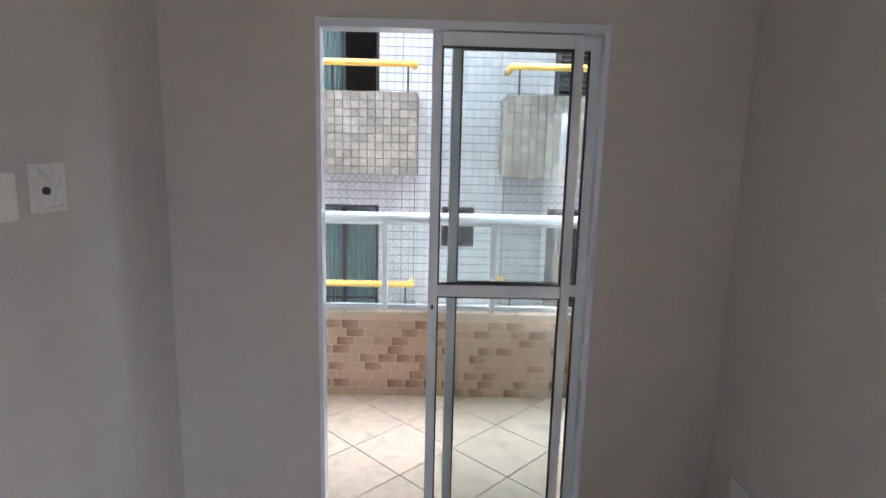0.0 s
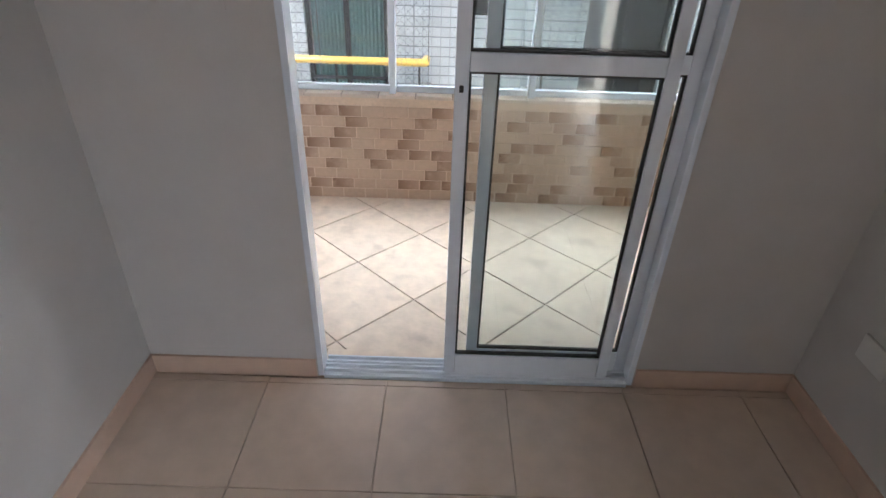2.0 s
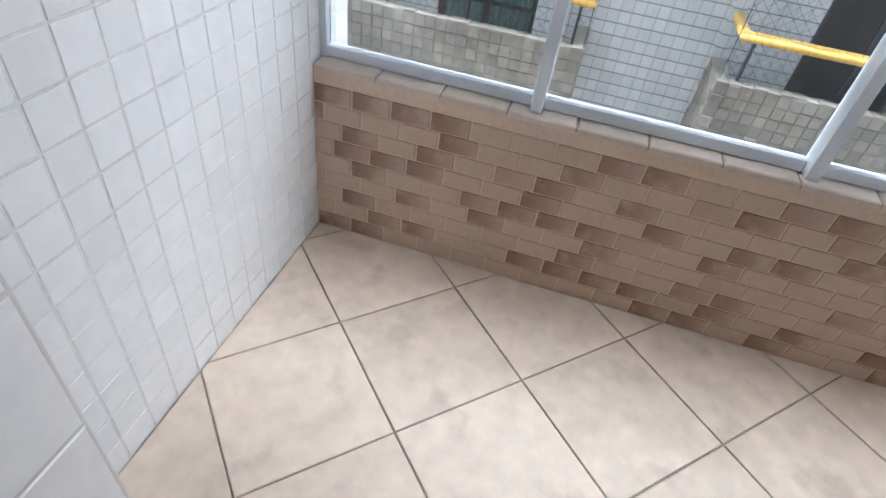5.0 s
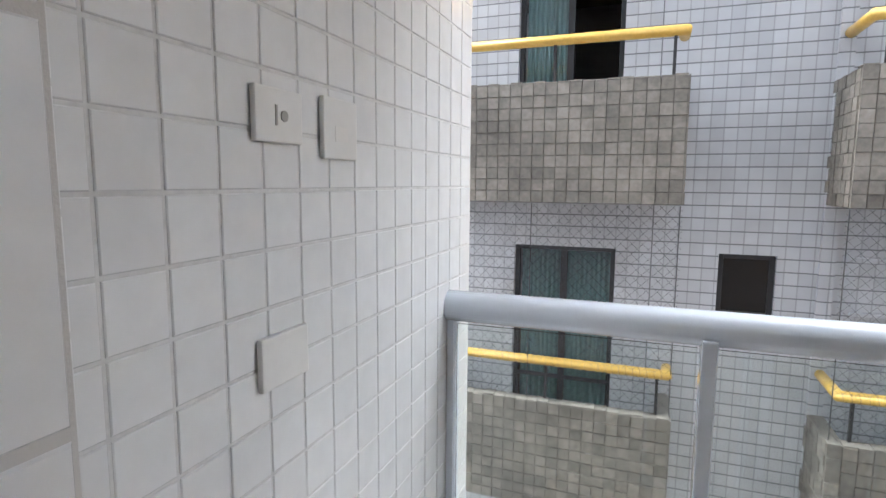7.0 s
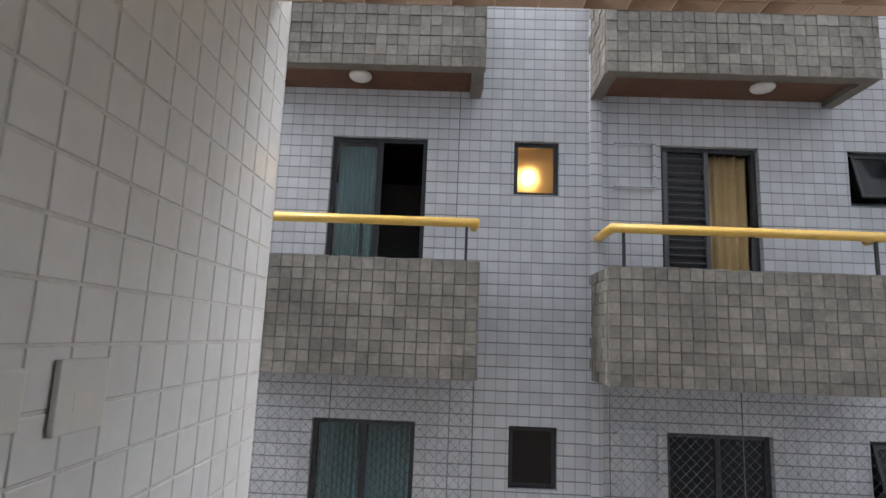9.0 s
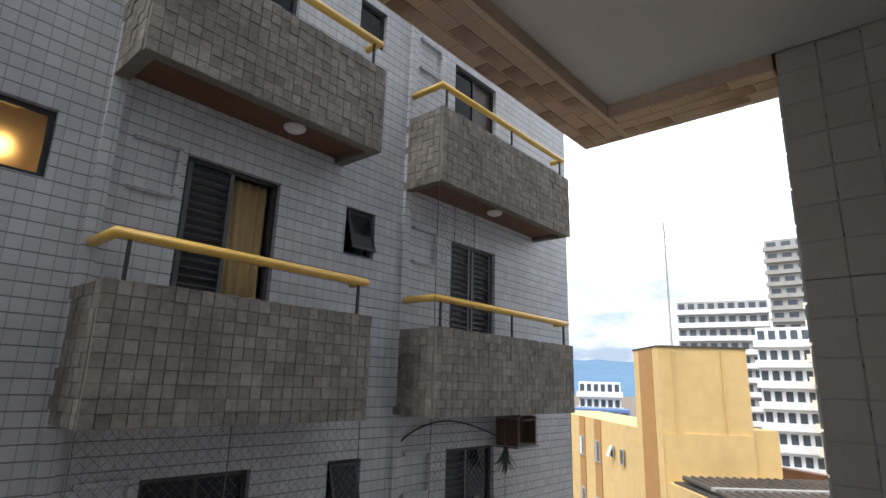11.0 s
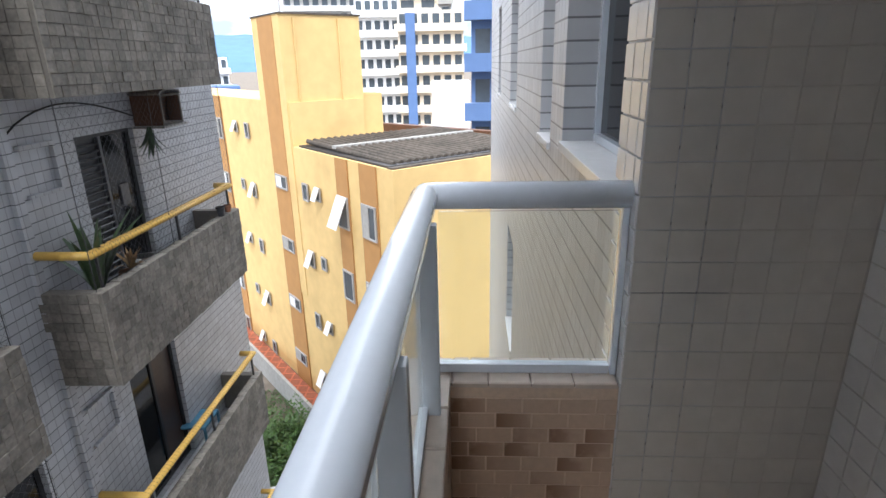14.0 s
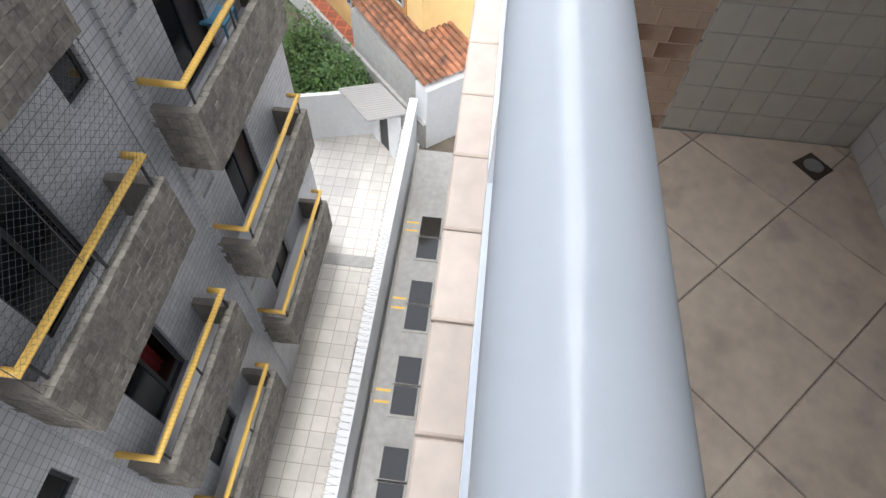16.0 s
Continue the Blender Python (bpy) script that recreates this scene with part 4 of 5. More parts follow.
# clay-roofed house behind the shed
cott = thing("clay_roof_house", "low house with an orange clay tile roof", "house")
CM = Matrix.Translation((14.0, 3.0, 0)) @ Matrix.Rotation(radians(40), 4, "Z")
box("wall", 0.6, 5.0, -2.0, 0.25, GS, GS + 2.6, M["concrete"], cott, m=CM)
box("end_wall", -0.1, 0.6, -2.0, 0.25, GS, GS + 2.5, M["plaster"], cott, m=CM)
verts, faces = [], []
for i in range(26):
    for j in range(11):
        x, yq = i * 0.2 + 0.0, -2.1 + j * 0.23
        zz = GS + 2.65 + 0.03 * r7.random() + 0.05 * i * 0.35
        k2 = len(verts)
        for s in range(5):
            a = math.pi * s / 4
            for dx in (0, 0.24):
                verts.append(CM @ Vector((x + dx, yq + 0.1 * math.cos(a), zz + 0.09 * math.sin(a) + dx * 0.08)))
        for s in range(4):
            faces.append((k2 + 2 * s, k2 + 2 * s + 1, k2 + 2 * s + 3, k2 + 2 * s + 2))
ob = finish("roof_tiles", verts, faces, M["clay_roof"], cott)
ob["kind"] = "stuff"
for ob in list(bpy.data.objects):
    if ob not in yard and ob.parent is None:
        ob.matrix_basis = SITE @ ob.matrix_basis
# garden
gr = thing("garden_shrub", "dense green shrubs and weeds in the yard", "shrub")


def leaves(name, centres, count, size, material, parent, seed):
    r = random.Random(seed)
    verts, faces = [], []
    for i in range(count):
        c, rad, hgt = centres[r.randrange(len(centres))]
        a, q = r.uniform(0, 6.283), math.sqrt(r.random())
        p = Vector((c[0] + math.cos(a) * q * rad, c[1] + math.sin(a) * q * rad, c[2] + hgt * (1 - q * q * 0.7) * r.uniform(0.35, 1)))
        d1 = Vector((r.uniform(-1, 1), r.uniform(-1, 1), r.uniform(-0.4, 0.8))).normalized()
        d2 = d1.cross(Vector((r.uniform(-1, 1), r.uniform(-1, 1), 1))).normalized()
        s = size * r.uniform(0.6, 1.4)
        k2 = len(verts)
        verts += [p, p + d1 * s * 0.5 + d2 * s * 0.25, p + d1 * s, p + d1 * s * 0.5 - d2 * s * 0.25]
        faces.append((k2, k2 + 1, k2 + 2, k2 + 3))
    ob = finish(name, verts, faces, material, parent)
    ob["kind"] = "stuff"
    return ob


KX, KY, KA = 15.3, 3.53, radians(41)
CA, SA = math.cos(KA), math.sin(KA)


def along(a, n):
    """A place on the ground by metres along the yellow block's long wall and out from it."""
    return KX + CA * a - SA * n, KY + SA * a + CA * n, G


bed = [(along(r7.uniform(0.2, 5.0), r7.uniform(1.7, 4.2)), r7.uniform(0.4, 0.9), r7.uniform(0.7, 2.0)) for i in range(90)]
bed = [b for b in bed if b[0][0] > 13.76 + (7.37 - b[0][1]) * 0.273]
leaves("foliage", bed, 22000, 0.12, M["leaf"], gr, 3)
leaves("weeds", [(along(3.4, 2.6), 1.7, 0.22), (along(6.5, 3.2), 2.4, 0.2)], 9000, 0.10, M["leaf"], gr, 8)
tagged(box("garden_bed", 13.0, 27, 4.9, 16, G - 0.03, G - 0.015, M["ground"]), "bare garden soil with weeds", "ground", kind="structure")
# ---- yellow block ----
yel = thing("yellow_apartment_block", "yellow plastered apartment block with ochre window bands", "building")
YM = Matrix.Translation((KX, KY, 0)) @ Matrix.Rotation(KA, 4, "Z")
ROOF1, ROOF2, TOWER = -1.27, 0.3, 3.27
box("wall", 0, 6.65, -6.5, 0, G - 0.1, ROOF1, M["yellow"], yel, m=YM)
box("wall", 6.65, 26, -3.1, -0.004, G - 0.1, ROOF2, M["yellow"], yel, m=YM)
box("tower", 6.74, 9.3, -3.16, 0.03, ROOF1 - 6, TOWER, M["yellow"], yel, m=YM)
box("tower_cap", 6.69, 9.35, -3.21, 0.06, TOWER, TOWER + 0.06, M["roof_grey"], yel, m=YM)
box("annex", 6.9, 8.7, -4.1, -3.16, ROOF1, 0.47, M["yellow"], yel, m=YM)
for x in (8.35, 8.7):
    bm = bmesh.new()
    tube(bm, YM @ Vector((6.70, -0.5 - (x - 8.35) * 5, ROOF1)), YM @ Vector((6.70, -0.5 - (x - 8.35) * 5, TOWER - 0.1)), 0.035, 8)
    part("drain_pipe", bm, M["yellow"], yel)
for i in range(22):
    bm = bmesh.new()
    y = -0.4 - i * 0.275
    tube(bm, YM @ Vector((0.55, y, ROOF1 + 0.07)), YM @ Vector((6.2, y, ROOF1 + 0.2)), 0.09, 10)
    part("roof_sheet", bm, M["roof_grey"], yel)
# black sheet added so the gaps between roof sheets look shaded
box("roof_underlay", 0.35, 6.35, -6.4, -0.1, ROOF1 + 0.002, ROOF1 + 0.07, M["iron"], yel, m=YM)
box("roof_gutter", 0.1, 0.4, -6.4, -0.05, ROOF1 - 0.02, ROOF1 + 0.05, M["roof_grey"], yel, m=YM)
box("roof_edge", 3.9, 4.15, -6.4, -0.3, ROOF1 + 0.16, ROOF1 + 0.26, M["concrete"], yel, m=YM)
for u0, u1 in ((0.87, 1.85), (2.6, 3.39), (7.3, 8.7), (14.5, 15.6), (17.5, 18.6)):
    top = TOWER if 6.7 < u0 < 9.3 else (ROOF1 if u0 < 6.7 else ROOF2)
    box("ochre_band", u0, u1, 0.0, 0.045, G, top, M["yellow_dark"], yel, m=YM)
SY = 2.6
for lev in range(5):
    zt = -2.5 - SY * lev
    for u0, u1, h in ((0.95, 1.77, 1.1), (2.65, 3.34, 1.1), (4.6, 5.0, 0.5), (5.6, 6.05, 0.66), (7.45, 8.55, 0.55), (11.0, 11.45, 0.66), (12.4, 12.8, 0.5), (14.6, 15.5, 1.0), (17.6, 18.5, 1.0)):
        w = new("window")
        w.parent = yel
        dzz = 1.8 if u0 > 10 else 0.0
        z1, z0 = zt + dzz, zt + dzz - h
        y = 0.05
        for a, b, c, d in ((u0, u0 + 0.06, z0, z1), (u1 - 0.06, u1, z0, z1), (u0 + 0.06, u1 - 0.06, z1 - 0.06, z1), (u0 + 0.06, u1 - 0.06, z0, z0 + 0.06)):
            box("window_frame", a, b, y, y + 0.05, c, d, M["tower_grey"], w, m=YM)
        box("pane", u0 + 0.06, u1 - 0.06, y, y + 0.02, z0 + 0.06, z1 - 0.06, M["far_glass"], w, m=YM)
        um = (u0 + u1) / 2
        if u1 - u0 > 0.8:
            box("shutter", um, u1 - 0.06, y + 0.02, y + 0.04, z0 + 0.06, z1 - 0.06, M["tower_white"] if (lev + int(u0)) % 2 else M["concrete"], w, m=YM)
        elif (lev + int(u0)) % 2 == 0:
            t3 = YM @ Matrix.Translation((0, y + 0.03, z1)) @ Matrix.Rotation(radians(24), 4, "X") @ Matrix.Translation((0, -y - 0.03, -z1))
            box("sash", u0 + 0.03, u1 - 0.03, y + 0.03, y + 0.06, z0, z1, M["tower_white"], w, m=t3)
tagged(box("path_brick", -2, 26, 0.05, 1.15, G - 0.03, G + 0.0, M["red_brick"], m=YM), "red brick path beside the yellow block", "path", kind="structure")
tagged(box("wall_garden", -2, 26, 1.15, 1.27, G, G + 1.0, M["concrete"], m=YM), "weathered garden wall along the path", "wall", kind="structure")
dark = thing("rooftop_parapet", "dark brown rooftop parapet behind the yellow block", "parapet")
DM = Matrix.Translation((27.0, 5.48, 0)) @ Matrix.Rotation(radians(-127), 4, "Z")
box("wall", -0.5, 9, 0, 0.3, G, -2.3, M["tower_grey"], dark, m=DM)
box("band", -0.5, 9, -0.05, 0.35, -2.3, -1.15, M["timber"], dark, m=DM)

# ---- distance ----


def at_bearing(deg, d):
    return 0.03 + d * math.cos(radians(deg)), 0.8 + d * math.sin(radians(deg))


def tower(label, b0, b1, d, z1, body, slab, storey=2.9, bays=4, depth=10, glass=None, side_bays=2):
    """A far block: a body, projecting floor slabs and windows bay by bay, between two bearings at a distance."""
    p0, p1 = at_bearing(b0, d), at_bearing(b1, d)
    w = math.hypot(p1[0] - p0[0], p1[1] - p0[1])
    m = Matrix.Translation((*p0, 0)) @ Matrix.Rotation(math.atan2(p1[1] - p0[1], p1[0] - p0[0]), 4, "Z")
    t = thing("tower_block", label, "building", "far tower blocks")
    box("wall", 0, w, 0, depth, G, z1, body, t, m=m)
    n = int((z1 - G) / storey)
    bg = bmesh.new()
    for k in range(n):
        z = z1 - (k + 1) * storey
        box("balcony_band", -0.4, w + 0.4, -1.0, 0.02, z + 0.0, z + 1.05, slab, t, m=m)
    for k in range(n):
        z = z1 - (k + 1) * storey
        for b in range(bays):
            x0 = w * (b + 0.18) / bays
            x1 = w * (b + 0.82) / bays
            add_box(bg, x0, x1, -0.06, 0.0, z + 1.05, z + 2.45, m=m)
        for b in range(side_bays):
            add_box(bg, w, w + 0.06, depth * (b + 0.3) / side_bays, depth * (b + 0.6) / side_bays, z + 1.1, z + 2.3, m=m)
    ob = part("window_glazing", bg, glass or M["far_glass"], t)
    ob["kind"] = "stuff"
    return t, m, w


tower("rounded white tower block with long balcony bands", 11.4, 7.2, 95, 11.4, M["tower_white"], M["tower_white"], bays=5)
tower("cream tower block with a blue stripe and balconies", 7.42, 1.06, 88, 8.9, M["tower_cream"], M["tower_cream"], bays=6)
t5, m5, w5 = tower("cream upper block behind the tower", 7.3, 3.4, 110, 18.7, M["tower_cream"], M["tower_cream"], bays=2)
box("blue_stripe", 1.2, 2.6, -1.15, -1.0, G, 8.5, M["tower_blue"], t5, m=Matrix.Translation((*at_bearing(7.42, 88), 0)) @ Matrix.Rotation(math.atan2(at_bearing(1.06, 88)[1] - at_bearing(7.42, 88)[1], at_bearing(1.06, 88)[0] - at_bearing(7.42, 88)[0]), 4, "Z"))
tower("grey high-rise hotel block with rows of balconies", 17.8, 10.18, 135, 21.5, M["tower_grey"], M["tower_white"], bays=9)
tower("unfinished concrete high-rise with bare floor slabs", 10.0, 2.0, 165, 41.5, M["tower_grey"], M["concrete"], storey=3.1, bays=7, depth=16)
tower("low white block with blue base in the distance", 27.2, 23.3, 115, 3.3, M["tower_white"], M["tower_white"], bays=6)
tower("low blue block in the distance", 28.5, 22.5, 100, -1.4, M["tower_blue"], M["tower_white"], bays=6)
tower("small white house block", 4.41, 0.6, 62, -0.4, M["tower_white"], M["tower_white"], storey=30, bays=3, depth=6)
tb, mb, wb = tower("dark blue tower with black balcony rails", 0.83, -3.6, 36, 15.5, M["tower_blue"], M["tower_blue"], storey=2.9, bays=2, depth=10)
bm = bmesh.new()
mx_, my_ = at_bearing(18.35, 62)
for dx, dy in ((0.15, 0), (-0.15, 0), (0, 0.2)):
    tube(bm, (mx_ + dx, my_ + dy, -8), (mx_ + dx * 0.3, my_ + dy * 0.3, 19.5), 0.035, 6)
for i in range(34):
    z = -8 + i * 0.8
    tube(bm, (mx_ + 0.15, my_, z), (mx_ - 0.15, my_, z + 0.8), 0.02, 5)
tagged(part("radio_mast", bm, M["concrete"]), "thin lattice radio mast", "mast")
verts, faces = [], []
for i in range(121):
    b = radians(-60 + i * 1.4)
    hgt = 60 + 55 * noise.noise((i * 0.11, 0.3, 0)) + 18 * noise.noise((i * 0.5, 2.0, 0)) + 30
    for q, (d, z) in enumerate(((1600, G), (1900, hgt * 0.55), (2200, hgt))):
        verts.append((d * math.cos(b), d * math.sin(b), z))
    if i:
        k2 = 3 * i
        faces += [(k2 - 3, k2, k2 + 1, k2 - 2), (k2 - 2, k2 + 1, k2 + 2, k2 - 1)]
tagged(finish("backdrop_hills", verts, faces, M["hill"], smooth=True), "wooded hills on the horizon, haze put into their blue colour", "hills", kind="structure")
# lower roof strip of the own house beside the boundary wall
yard = set(bpy.data.objects)
tagged(box("lower_terrace", -6, 13.0, 1.9, 3.3, GS + 0.6, GS + 0.7, M["concrete"]), "grey concrete strip with painted yellow lines", "terrace", kind="structure")
for i in range(9):
    x = 0.6 + i * 1.15 + (0.35 if i % 2 else 0)
    sk = thing("skylight", "dark glass skylight in the concrete strip", "skylight", "skylights", at=(x, 2.5, GS + 0.7))
    box("curb", -0.42, 0.42, -0.36, 0.36, -0.005, 0.06, M["concrete"], sk)
    box("pane", -0.36, 0.36, -0.3, 0.3, 0.06, 0.075, M["pane_dark"], sk)
for i in range(4):
    for dx in (0, 0.3):
        tagged(box("painted_line", 1.65 + i * 2.65 + dx, 1.72 + i * 2.65 + dx, 1.95, 3.25, GS + 0.7, GS + 0.703, M["gold"]), "yellow painted line on concrete", "painted line", "yellow lines")
pl = thing("dark_post_box", "long dark metal box on the boundary wall", "metal box", at=(4.6, 3.72, GS + 1.6))
box("body", 0, 0.9, 0, 0.09, 0, 0.12, M["iron"], pl, bevel=0.01)

for ob in list(bpy.data.objects):
    if ob not in yard and ob.parent is None:
        ob.matrix_basis = SITE @ ob.matrix_basis

# ---- small fittings ----


def plate(name, m, w, h, label, hole=""):
    p = thing(name, label, "wall plate")
    p.matrix_world = m
    box("cover", -w / 2, w / 2, -h / 2, h / 2, 0.001, 0.011, M["white_pl"], p, bevel=0.003)
    if hole == "socket":
        box("socket_slot", -0.012, -0.008, -0.014, 0.014, 0.011, 0.0125, M["concrete"], p)
        bm = bmesh.new()
        tube(bm, (0.008, 0, 0.011), (0.008, 0, 0.0125), 0.008, 14)
        part("socket_hole", bm, M["concrete"], p)
    if hole == "blank":
        box("badge", -0.02, 0.02, -0.02, 0.004, 0.011, 0.0115, M["ceiling"], p)
    return p


WL = ((0, 1, 0), (0, 0, 1))
plate("socket_plate", basis((XL + 0.002, 0.752, 1.597), *WL), 0.105, 0.075, "white socket plate on white tiles", "socket")
plate("blank_plate", basis((XL + 0.002, 0.915, 1.592), *WL), 0.105, 0.1, "white blank plate on white tiles", "blank")
plate("blank_plate", basis((XL + 0.002, 0.752, 1.247), *WL), 0.11, 0.078, "plain white cover plate on white tiles")
# room: wall box with broken plaster, sockets
wb2 = thing("wall_box", "open electrical wall box with broken plaster", "electrical box")
wb2.matrix_world = basis((XW, -0.651, 1.475), *WL)
bm = bmesh.new()
for a, b, c, d in ((-0.062, -0.05, -0.062, 0.062), (0.05, 0.062, -0.062, 0.062), (-0.05, 0.05, 0.05, 0.062), (-0.05, 0.05, -0.062, -0.05)):
    add_box(bm, a, b, c, d, 0.001, 0.012)
part("rim", bm, M["white_pl"], wb2)
box("back", -0.05, 0.05, -0.05, 0.05, 0.001, 0.003, M["ceiling"], wb2)
for pts2 in (((-0.05, -0.05), (-0.028, -0.05), (-0.03, 0.0), (-0.04, 0.012), (-0.05, 0.01)), ((0.05, -0.045), (0.02, -0.04), (0.03, -0.01), (0.045, 0.01), (0.05, 0.02)), ((-0.035, 0.05), (0.03, 0.05), (0.01, 0.022), (-0.012, 0.03))):
    vs = [(a, b, z) for z in (0.003, 0.010) for a, b in pts2]
    n5 = len(pts2)
    finish("plaster_lump", vs, [tuple(range(n5 - 1, -1, -1)), tuple(range(n5, 2 * n5))] + [(i, (i + 1) % n5, n5 + (i + 1) % n5, n5 + i) for i in range(n5)], M["tower_white"], wb2)
bm = bmesh.new()
tube(bm, (-0.008, -0.008, 0.003), (-0.008, -0.008, 0.012), 0.01, 12)
part("conduit_hole", bm, M["iron"], wb2)
plate("wall_plate", basis((XW, -0.815, 1.46), *WL), 0.1, 0.115, "white switch plate on the room wall")
plate("socket_plate", basis((XW, -0.785, 0.463), *WL), 0.07, 0.11, "white low wall socket")
plate("socket_plate", basis((XRR, -0.235, 0.36), (0, -1, 0), (0, 0, 1)), 0.115, 0.08, "white low wall socket")
cap = thing("wall_cover", "round cornered painted cover beside the door", "wall plate")
cap.matrix_world = basis((-0.15, 0.0, 1.22), (1, 0, 0), (0, 0, 1))
box("cover", -0.035, 0.035, -0.06, 0.06, 0.0005, 0.006, M["paint"], cap, bevel=0.002)
latch = box("latch", 0.440, 0.451, -0.004, 0.0015, 0.985, 1.003, M["iron"], door, "small black latch hole", bevel=0.002)
drain = thing("floor_drain", "square dirty metal floor drain in the tiles", "drain")
drain.matrix_world = basis((1.60, 0.335, ZB), (0.81, 0.586, 0), (-0.586, 0.81, 0))
box("frame", -0.05, 0.05, -0.05, 0.05, -0.004, 0.002, M["grime"], drain, bevel=0.002)
bm = bmesh.new()
tube(bm, (0, 0, 0.001), (0, 0, 0.005), 0.034, 18)
for k in range(-2, 3):
    add_box(bm, k * 0.011 - 0.003, k * 0.011 + 0.003, -0.024, 0.024, 0.0045, 0.0075)
part("grate", bm, M["concrete"], drain, "worn grey metal grate")

# ---- pieces: floors ----


def clip(poly, axis, lim, keep_less):
    out = []
    for i, a in enumerate(poly):
        b = poly[(i + 1) % len(poly)]
        ia, ib = (a[axis] <= lim) == keep_less, (b[axis] <= lim) == keep_less
        if ia:
            out.append(a)
        if ia != ib:
            t = (lim - a[axis]) / (b[axis] - a[axis])
            out.append((a[0] + t * (b[0] - a[0]), a[1] + t * (b[1] - a[1])))
    return out


def floor_piece(poly, z, thick, material, parent):
    cx, cy = sum(p[0] for p in poly) / len(poly), sum(p[1] for p in poly) / len(poly)
    n = len(poly)
    vs = [(a - cx, b - cy, -thick) for a, b in poly] + [(a - cx, b - cy, -0.0015) for a, b in poly]
    for a, b in poly:
        L = math.hypot(a - cx, b - cy)
        k = (L - 0.0025) / L
        vs.append(((a - cx) * k, (b - cy) * k, 0))
    fs = [tuple(range(2 * n, 3 * n))]
    for q in (0, n):
        fs += [(q + i, q + (i + 1) % n, q + n + (i + 1) % n, q + n + i) for i in range(n)]
    ob = finish("tile", vs, fs, material, parent)
    ob.location = (cx, cy, z)
    return ob


def lay(material, parent, z, bounds, anchor, u, v, size, gap, rng_n):
    x0, x1, y0, y1 = bounds
    for i in range(-rng_n, rng_n):
        for j in range(-rng_n, rng_n):
            g = gap / 2
            quad = [(anchor[0] + u[0] * a + v[0] * b, anchor[1] + u[1] * a + v[1] * b) for a, b in
                    ((i * size + g, j * size + g), ((i + 1) * size - g, j * size + g), ((i + 1) * size - g, (j + 1) * size - g), (i * size + g, (j + 1) * size - g))]
            for ax, lim, less in ((0, x0, False), (0, x1, True), (1, y0, False), (1, y1, True)):
                quad = clip(quad, ax, lim, less) if len(quad) > 2 else []
            if len(quad) > 2:
                area = abs(sum(quad[k][0] * quad[(k + 1) % len(quad)][1] - quad[(k + 1) % len(quad)][0] * quad[k][1] for k in range(len(quad)))) / 2
                if area > 0.0008:
                    floor_piece(quad, z, 0.0075, material, parent)


lay(M["floor_tile"], floor, 0.0, (XW + 0.011, XRR - 0.011, YB, -0.021), (0.237, -0.045), (1, 0), (0, 1), 0.40, 0.0025, 14)
S2 = math.sqrt(0.5)
bal = bpy.data.objects["balcony_floor"]
lay(M["bal_tile"], bal, ZB, (XL + 0.003, XR - 0.003, 0.15, D - 0.002), (0.298, 0.47), (S2, S2), (-S2, S2), 0.389, 0.005, 8)
floor_piece([(0.0, 0.08), (DOOR_W - 0.002, 0.08), (DOOR_W - 0.002, 0.150), (0.0, 0.150)], ZB + 0.002, 0.0075, M["bal_tile"], bal)

# ---- pieces: bricks and wall tiles ----
rb = random.Random(21)
pf, pr, tr = (bpy.data.objects[n] for n in ("parapet_front", "parapet_return", "trim_slab_edge"))


def bricks(parent, o, u, v, width, height, bw, bh, gap):
    o, u, v = Vector(o), Vector(u), Vector(v)
    rows = int(height / bh + 0.3)
    for j in range(rows):
        off = (0.0, 0.5, 0.27, 0.74)[j % 4] * bw
        x = -off
        while x < width:
            a, b = max(x, 0), min(x + bw, width)
            h1 = min((j + 1) * bh, height) - gap
            if b - a > 0.015:
                w = round((b - a - gap) * 200) / 200
                ob = piece("brick", w, round(h1 - j * bh, 3), 0.0025, M["brick"], parent, basis(o + u * ((a + b) / 2) + v * ((j * bh + h1 + 0.0) / 2), u, v), 0.0012)
            x += bw


bricks(pf, (XL, D + 0.0015, ZB), (1, 0, 0), (0, 0, 1), XR - XL, P - ZB, 0.121, 0.0585, 0.004)
bricks(pr, (XR + 0.0015, D, ZB), (0, -1, 0), (0, 0, 1), D - Y1, P - ZB, 0.121, 0.0585, 0.004)
bricks(tr, (XL, 1.546, BAND), (1, 0, 0), (0, -1, 0), 2.42, 0.176, 0.121, 0.054, 0.004)
bricks(tr, (1.719, Y1 + 0.004, BAND), (0, 1, 0), (1, 0, 0), 0.5, 0.19, 0.121, 0.056, 0.004)
box("mortar_bed", XL, XR2, D + 0.002, D2 - 0.002, P + 0.0005, P + 0.011, M["grout"], pf)
box("mortar_bed", XR + 0.002, XR2 - 0.002, Y1 + 0.004, D + 0.0015, P + 0.0005, P + 0.011, M["grout"], pr)
for row, (y0, y1) in enumerate(((D - 0.004, D + 0.066), (D + 0.071, D2 + 0.006))):
    x = XL + 0.003 - 0.09 * row
    while x < XR2:
        a, b = max(x, XL + 0.003), min(x + 0.19, XR2 + 0.004)
        if b - a > 0.02:
            piece("coping_tile", round(b - a - 0.005, 3), y1 - y0, 0.018, M["coping"], pf, basis(((a + b) / 2, (y0 + y1) / 2, P - 0.001), (1, 0, 0), (0, 1, 0)), 0.004)
        x += 0.19
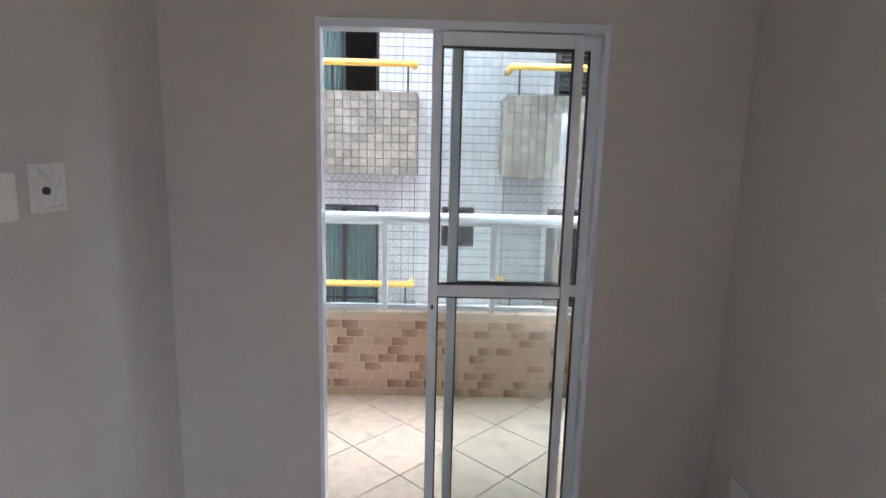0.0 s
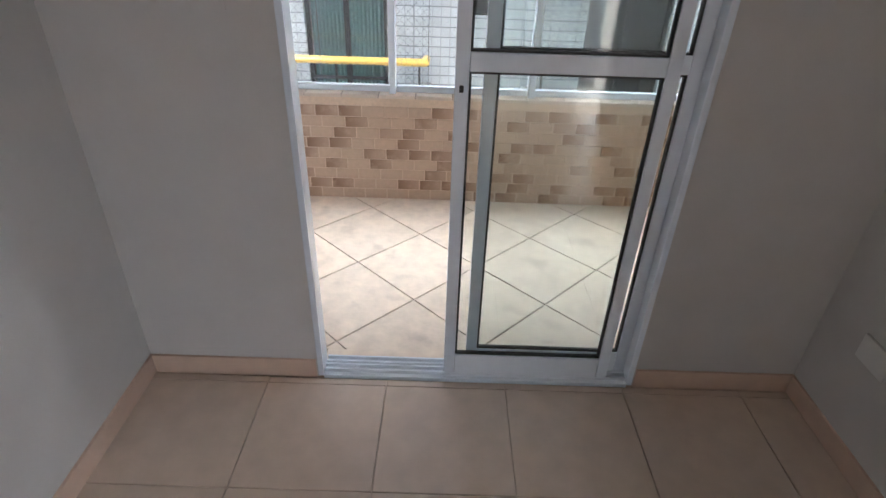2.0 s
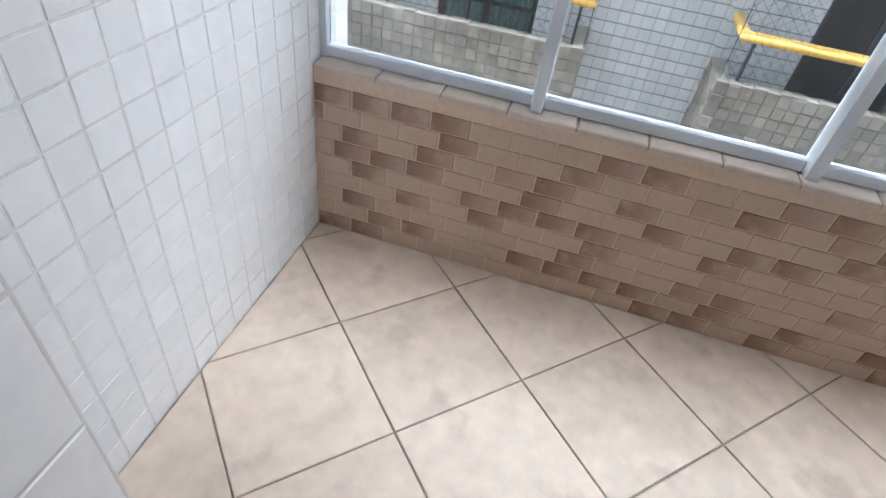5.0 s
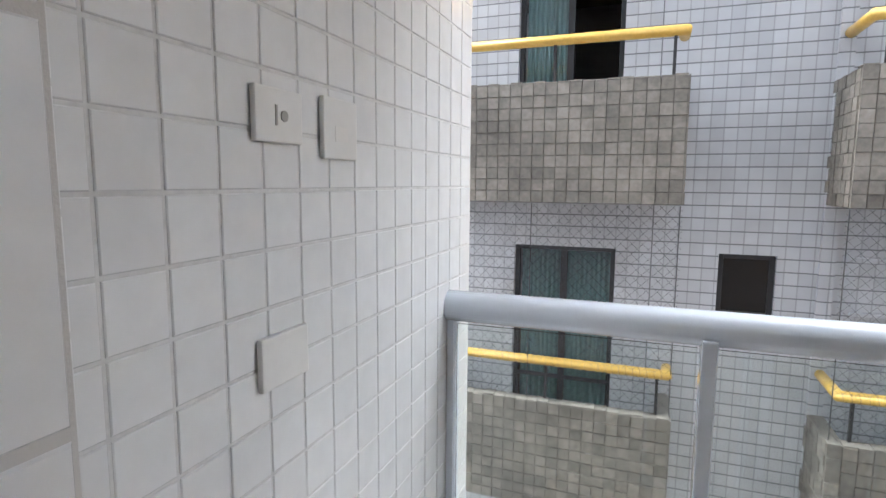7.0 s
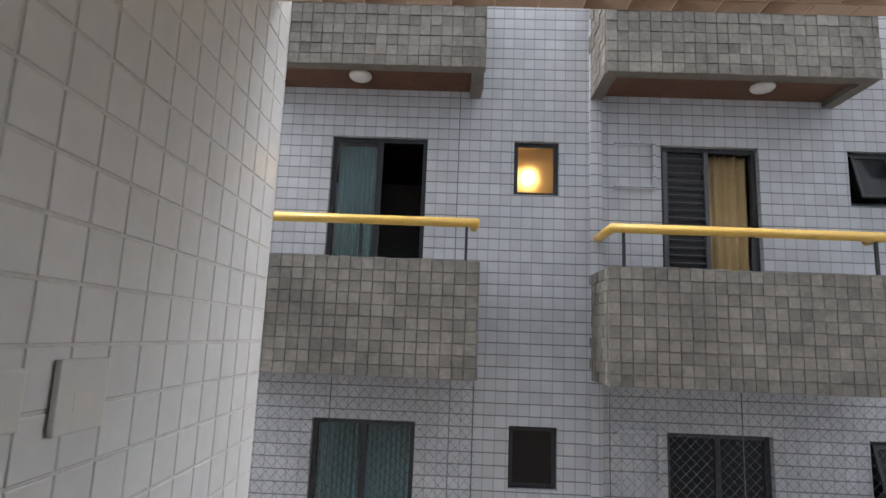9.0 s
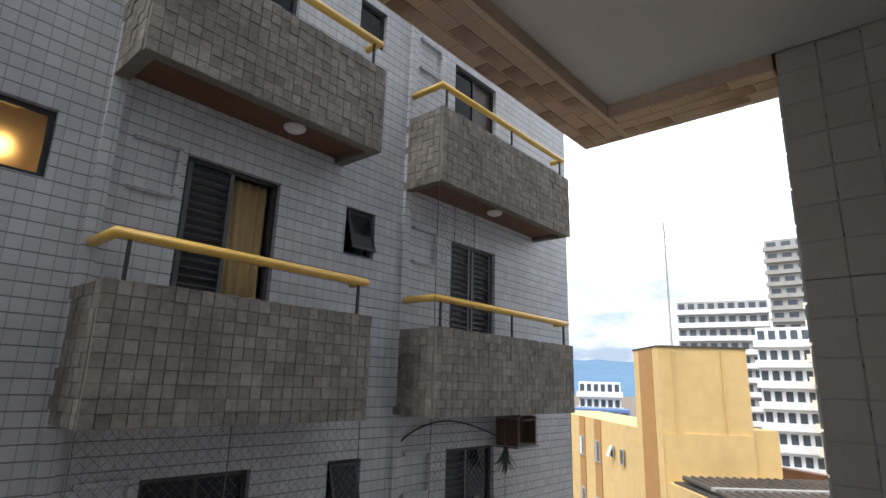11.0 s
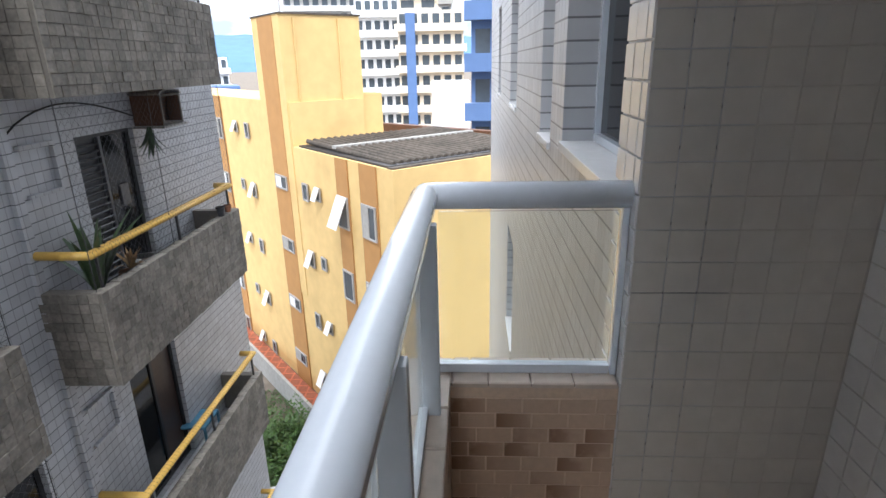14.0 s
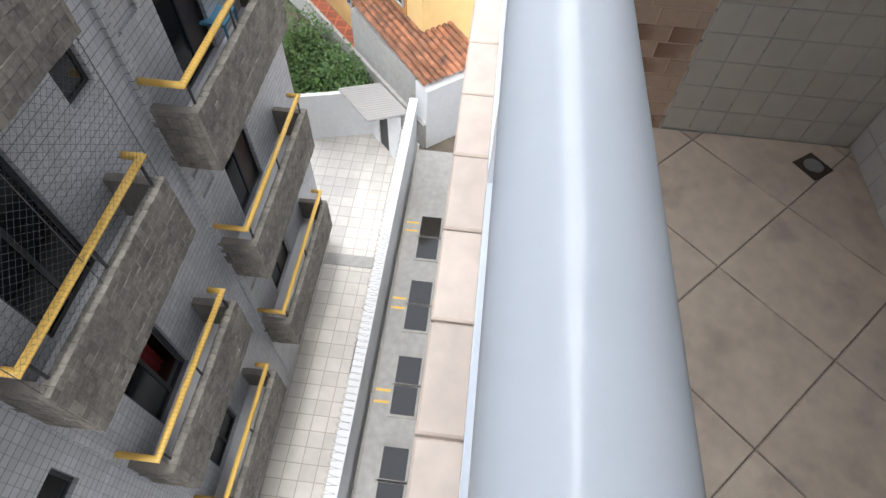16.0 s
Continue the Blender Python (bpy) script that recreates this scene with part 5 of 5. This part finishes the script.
for row, (x0, x1) in enumerate(((XR - 0.004, XR + 0.066), (XR + 0.071, XR2 + 0.006))):
    y = Y1 + 0.004 - 0.08 * row
    while y < D - 0.01:
        a, b = max(y, Y1 + 0.004), min(y + 0.14, D - 0.008)
        if b - a > 0.02:
            piece("coping_tile", x1 - x0, round(b - a - 0.005, 3), 0.018, M["coping"], pr, basis(((x0 + x1) / 2, (a + b) / 2, P - 0.001), (1, 0, 0), (0, 1, 0)), 0.004)
        y += 0.14


def wall_tiles(parent, o, u, v, width, height, t, gap, upto, glaze):
    o, u, v = Vector(o), Vector(u), Vector(v)
    nu, nv = int(math.ceil(width / t)), int(math.ceil(height / t))
    for i in range(nu):
        for j in range(nv):
            a, b, c, d = i * t, min((i + 1) * t, width), j * t, min((j + 1) * t, height)
            if c >= upto or b - a < 0.02 or d - c < 0.02:
                continue
            piece("wall_tile", round(b - a - gap, 3), round(d - c - gap, 3), 0.0025, glaze, parent, basis(o + u * ((a + b) / 2) + v * ((c + d) / 2), u, v), 0.0015)
    rows = int(round(upto / t))
    tile_sheet("wall_tile_upper", o + v * (rows * t), u, v, nu, nv - rows, t, t, gap, 0.0025, glaze, parent, 0.0003, ulen=width, vlen=height - rows * t)


TW = 0.084
wall_tiles(bpy.data.objects["wall_flank_left"], (XL - 0.0015, YP - 0.01, ZB), (0, 1, 0), (0, 0, 1), 1.66 - YP + 0.01, CEIL - ZB, TW, 0.0052, TW * 24, M["white_tile"])
wall_tiles(bpy.data.objects["wall_flank_end"], (XR + 0.004, Y1 - 0.004, ZB), (0, -1, 0), (0, 0, 1), Y1 - YO, CEIL - ZB, 0.1, 0.003, 0.1 * 24, M["cream_shade_tile"])
wd = bpy.data.objects["wall_door"]
tile_sheet("wall_tile_facade", (RV, YP - 0.01, ZB), (-1, 0, 0), (0, 0, 1), 5, 27, 0.1, 0.1, 0.004, 0.0035, M["white_tile"], wd, 0.0003, ulen=RV - XL)
tile_sheet("wall_tile_facade", (XR, YO - 0.01, ZB), (-1, 0, 0), (0, 0, 1), 7, 27, 0.1, 0.1, 0.004, 0.0035, M["white_tile"], wd, 0.0003, ulen=XR - DOOR_W)
tile_sheet("wall_tile_reveal", (RV, 0.061, ZB), (0, 1, 0), (0, 0, 1), 2, 9, 0.33, 0.33, 0.012, 0.0035, M["white_tile"], wd, 0.0003, ulen=YP - 0.074)
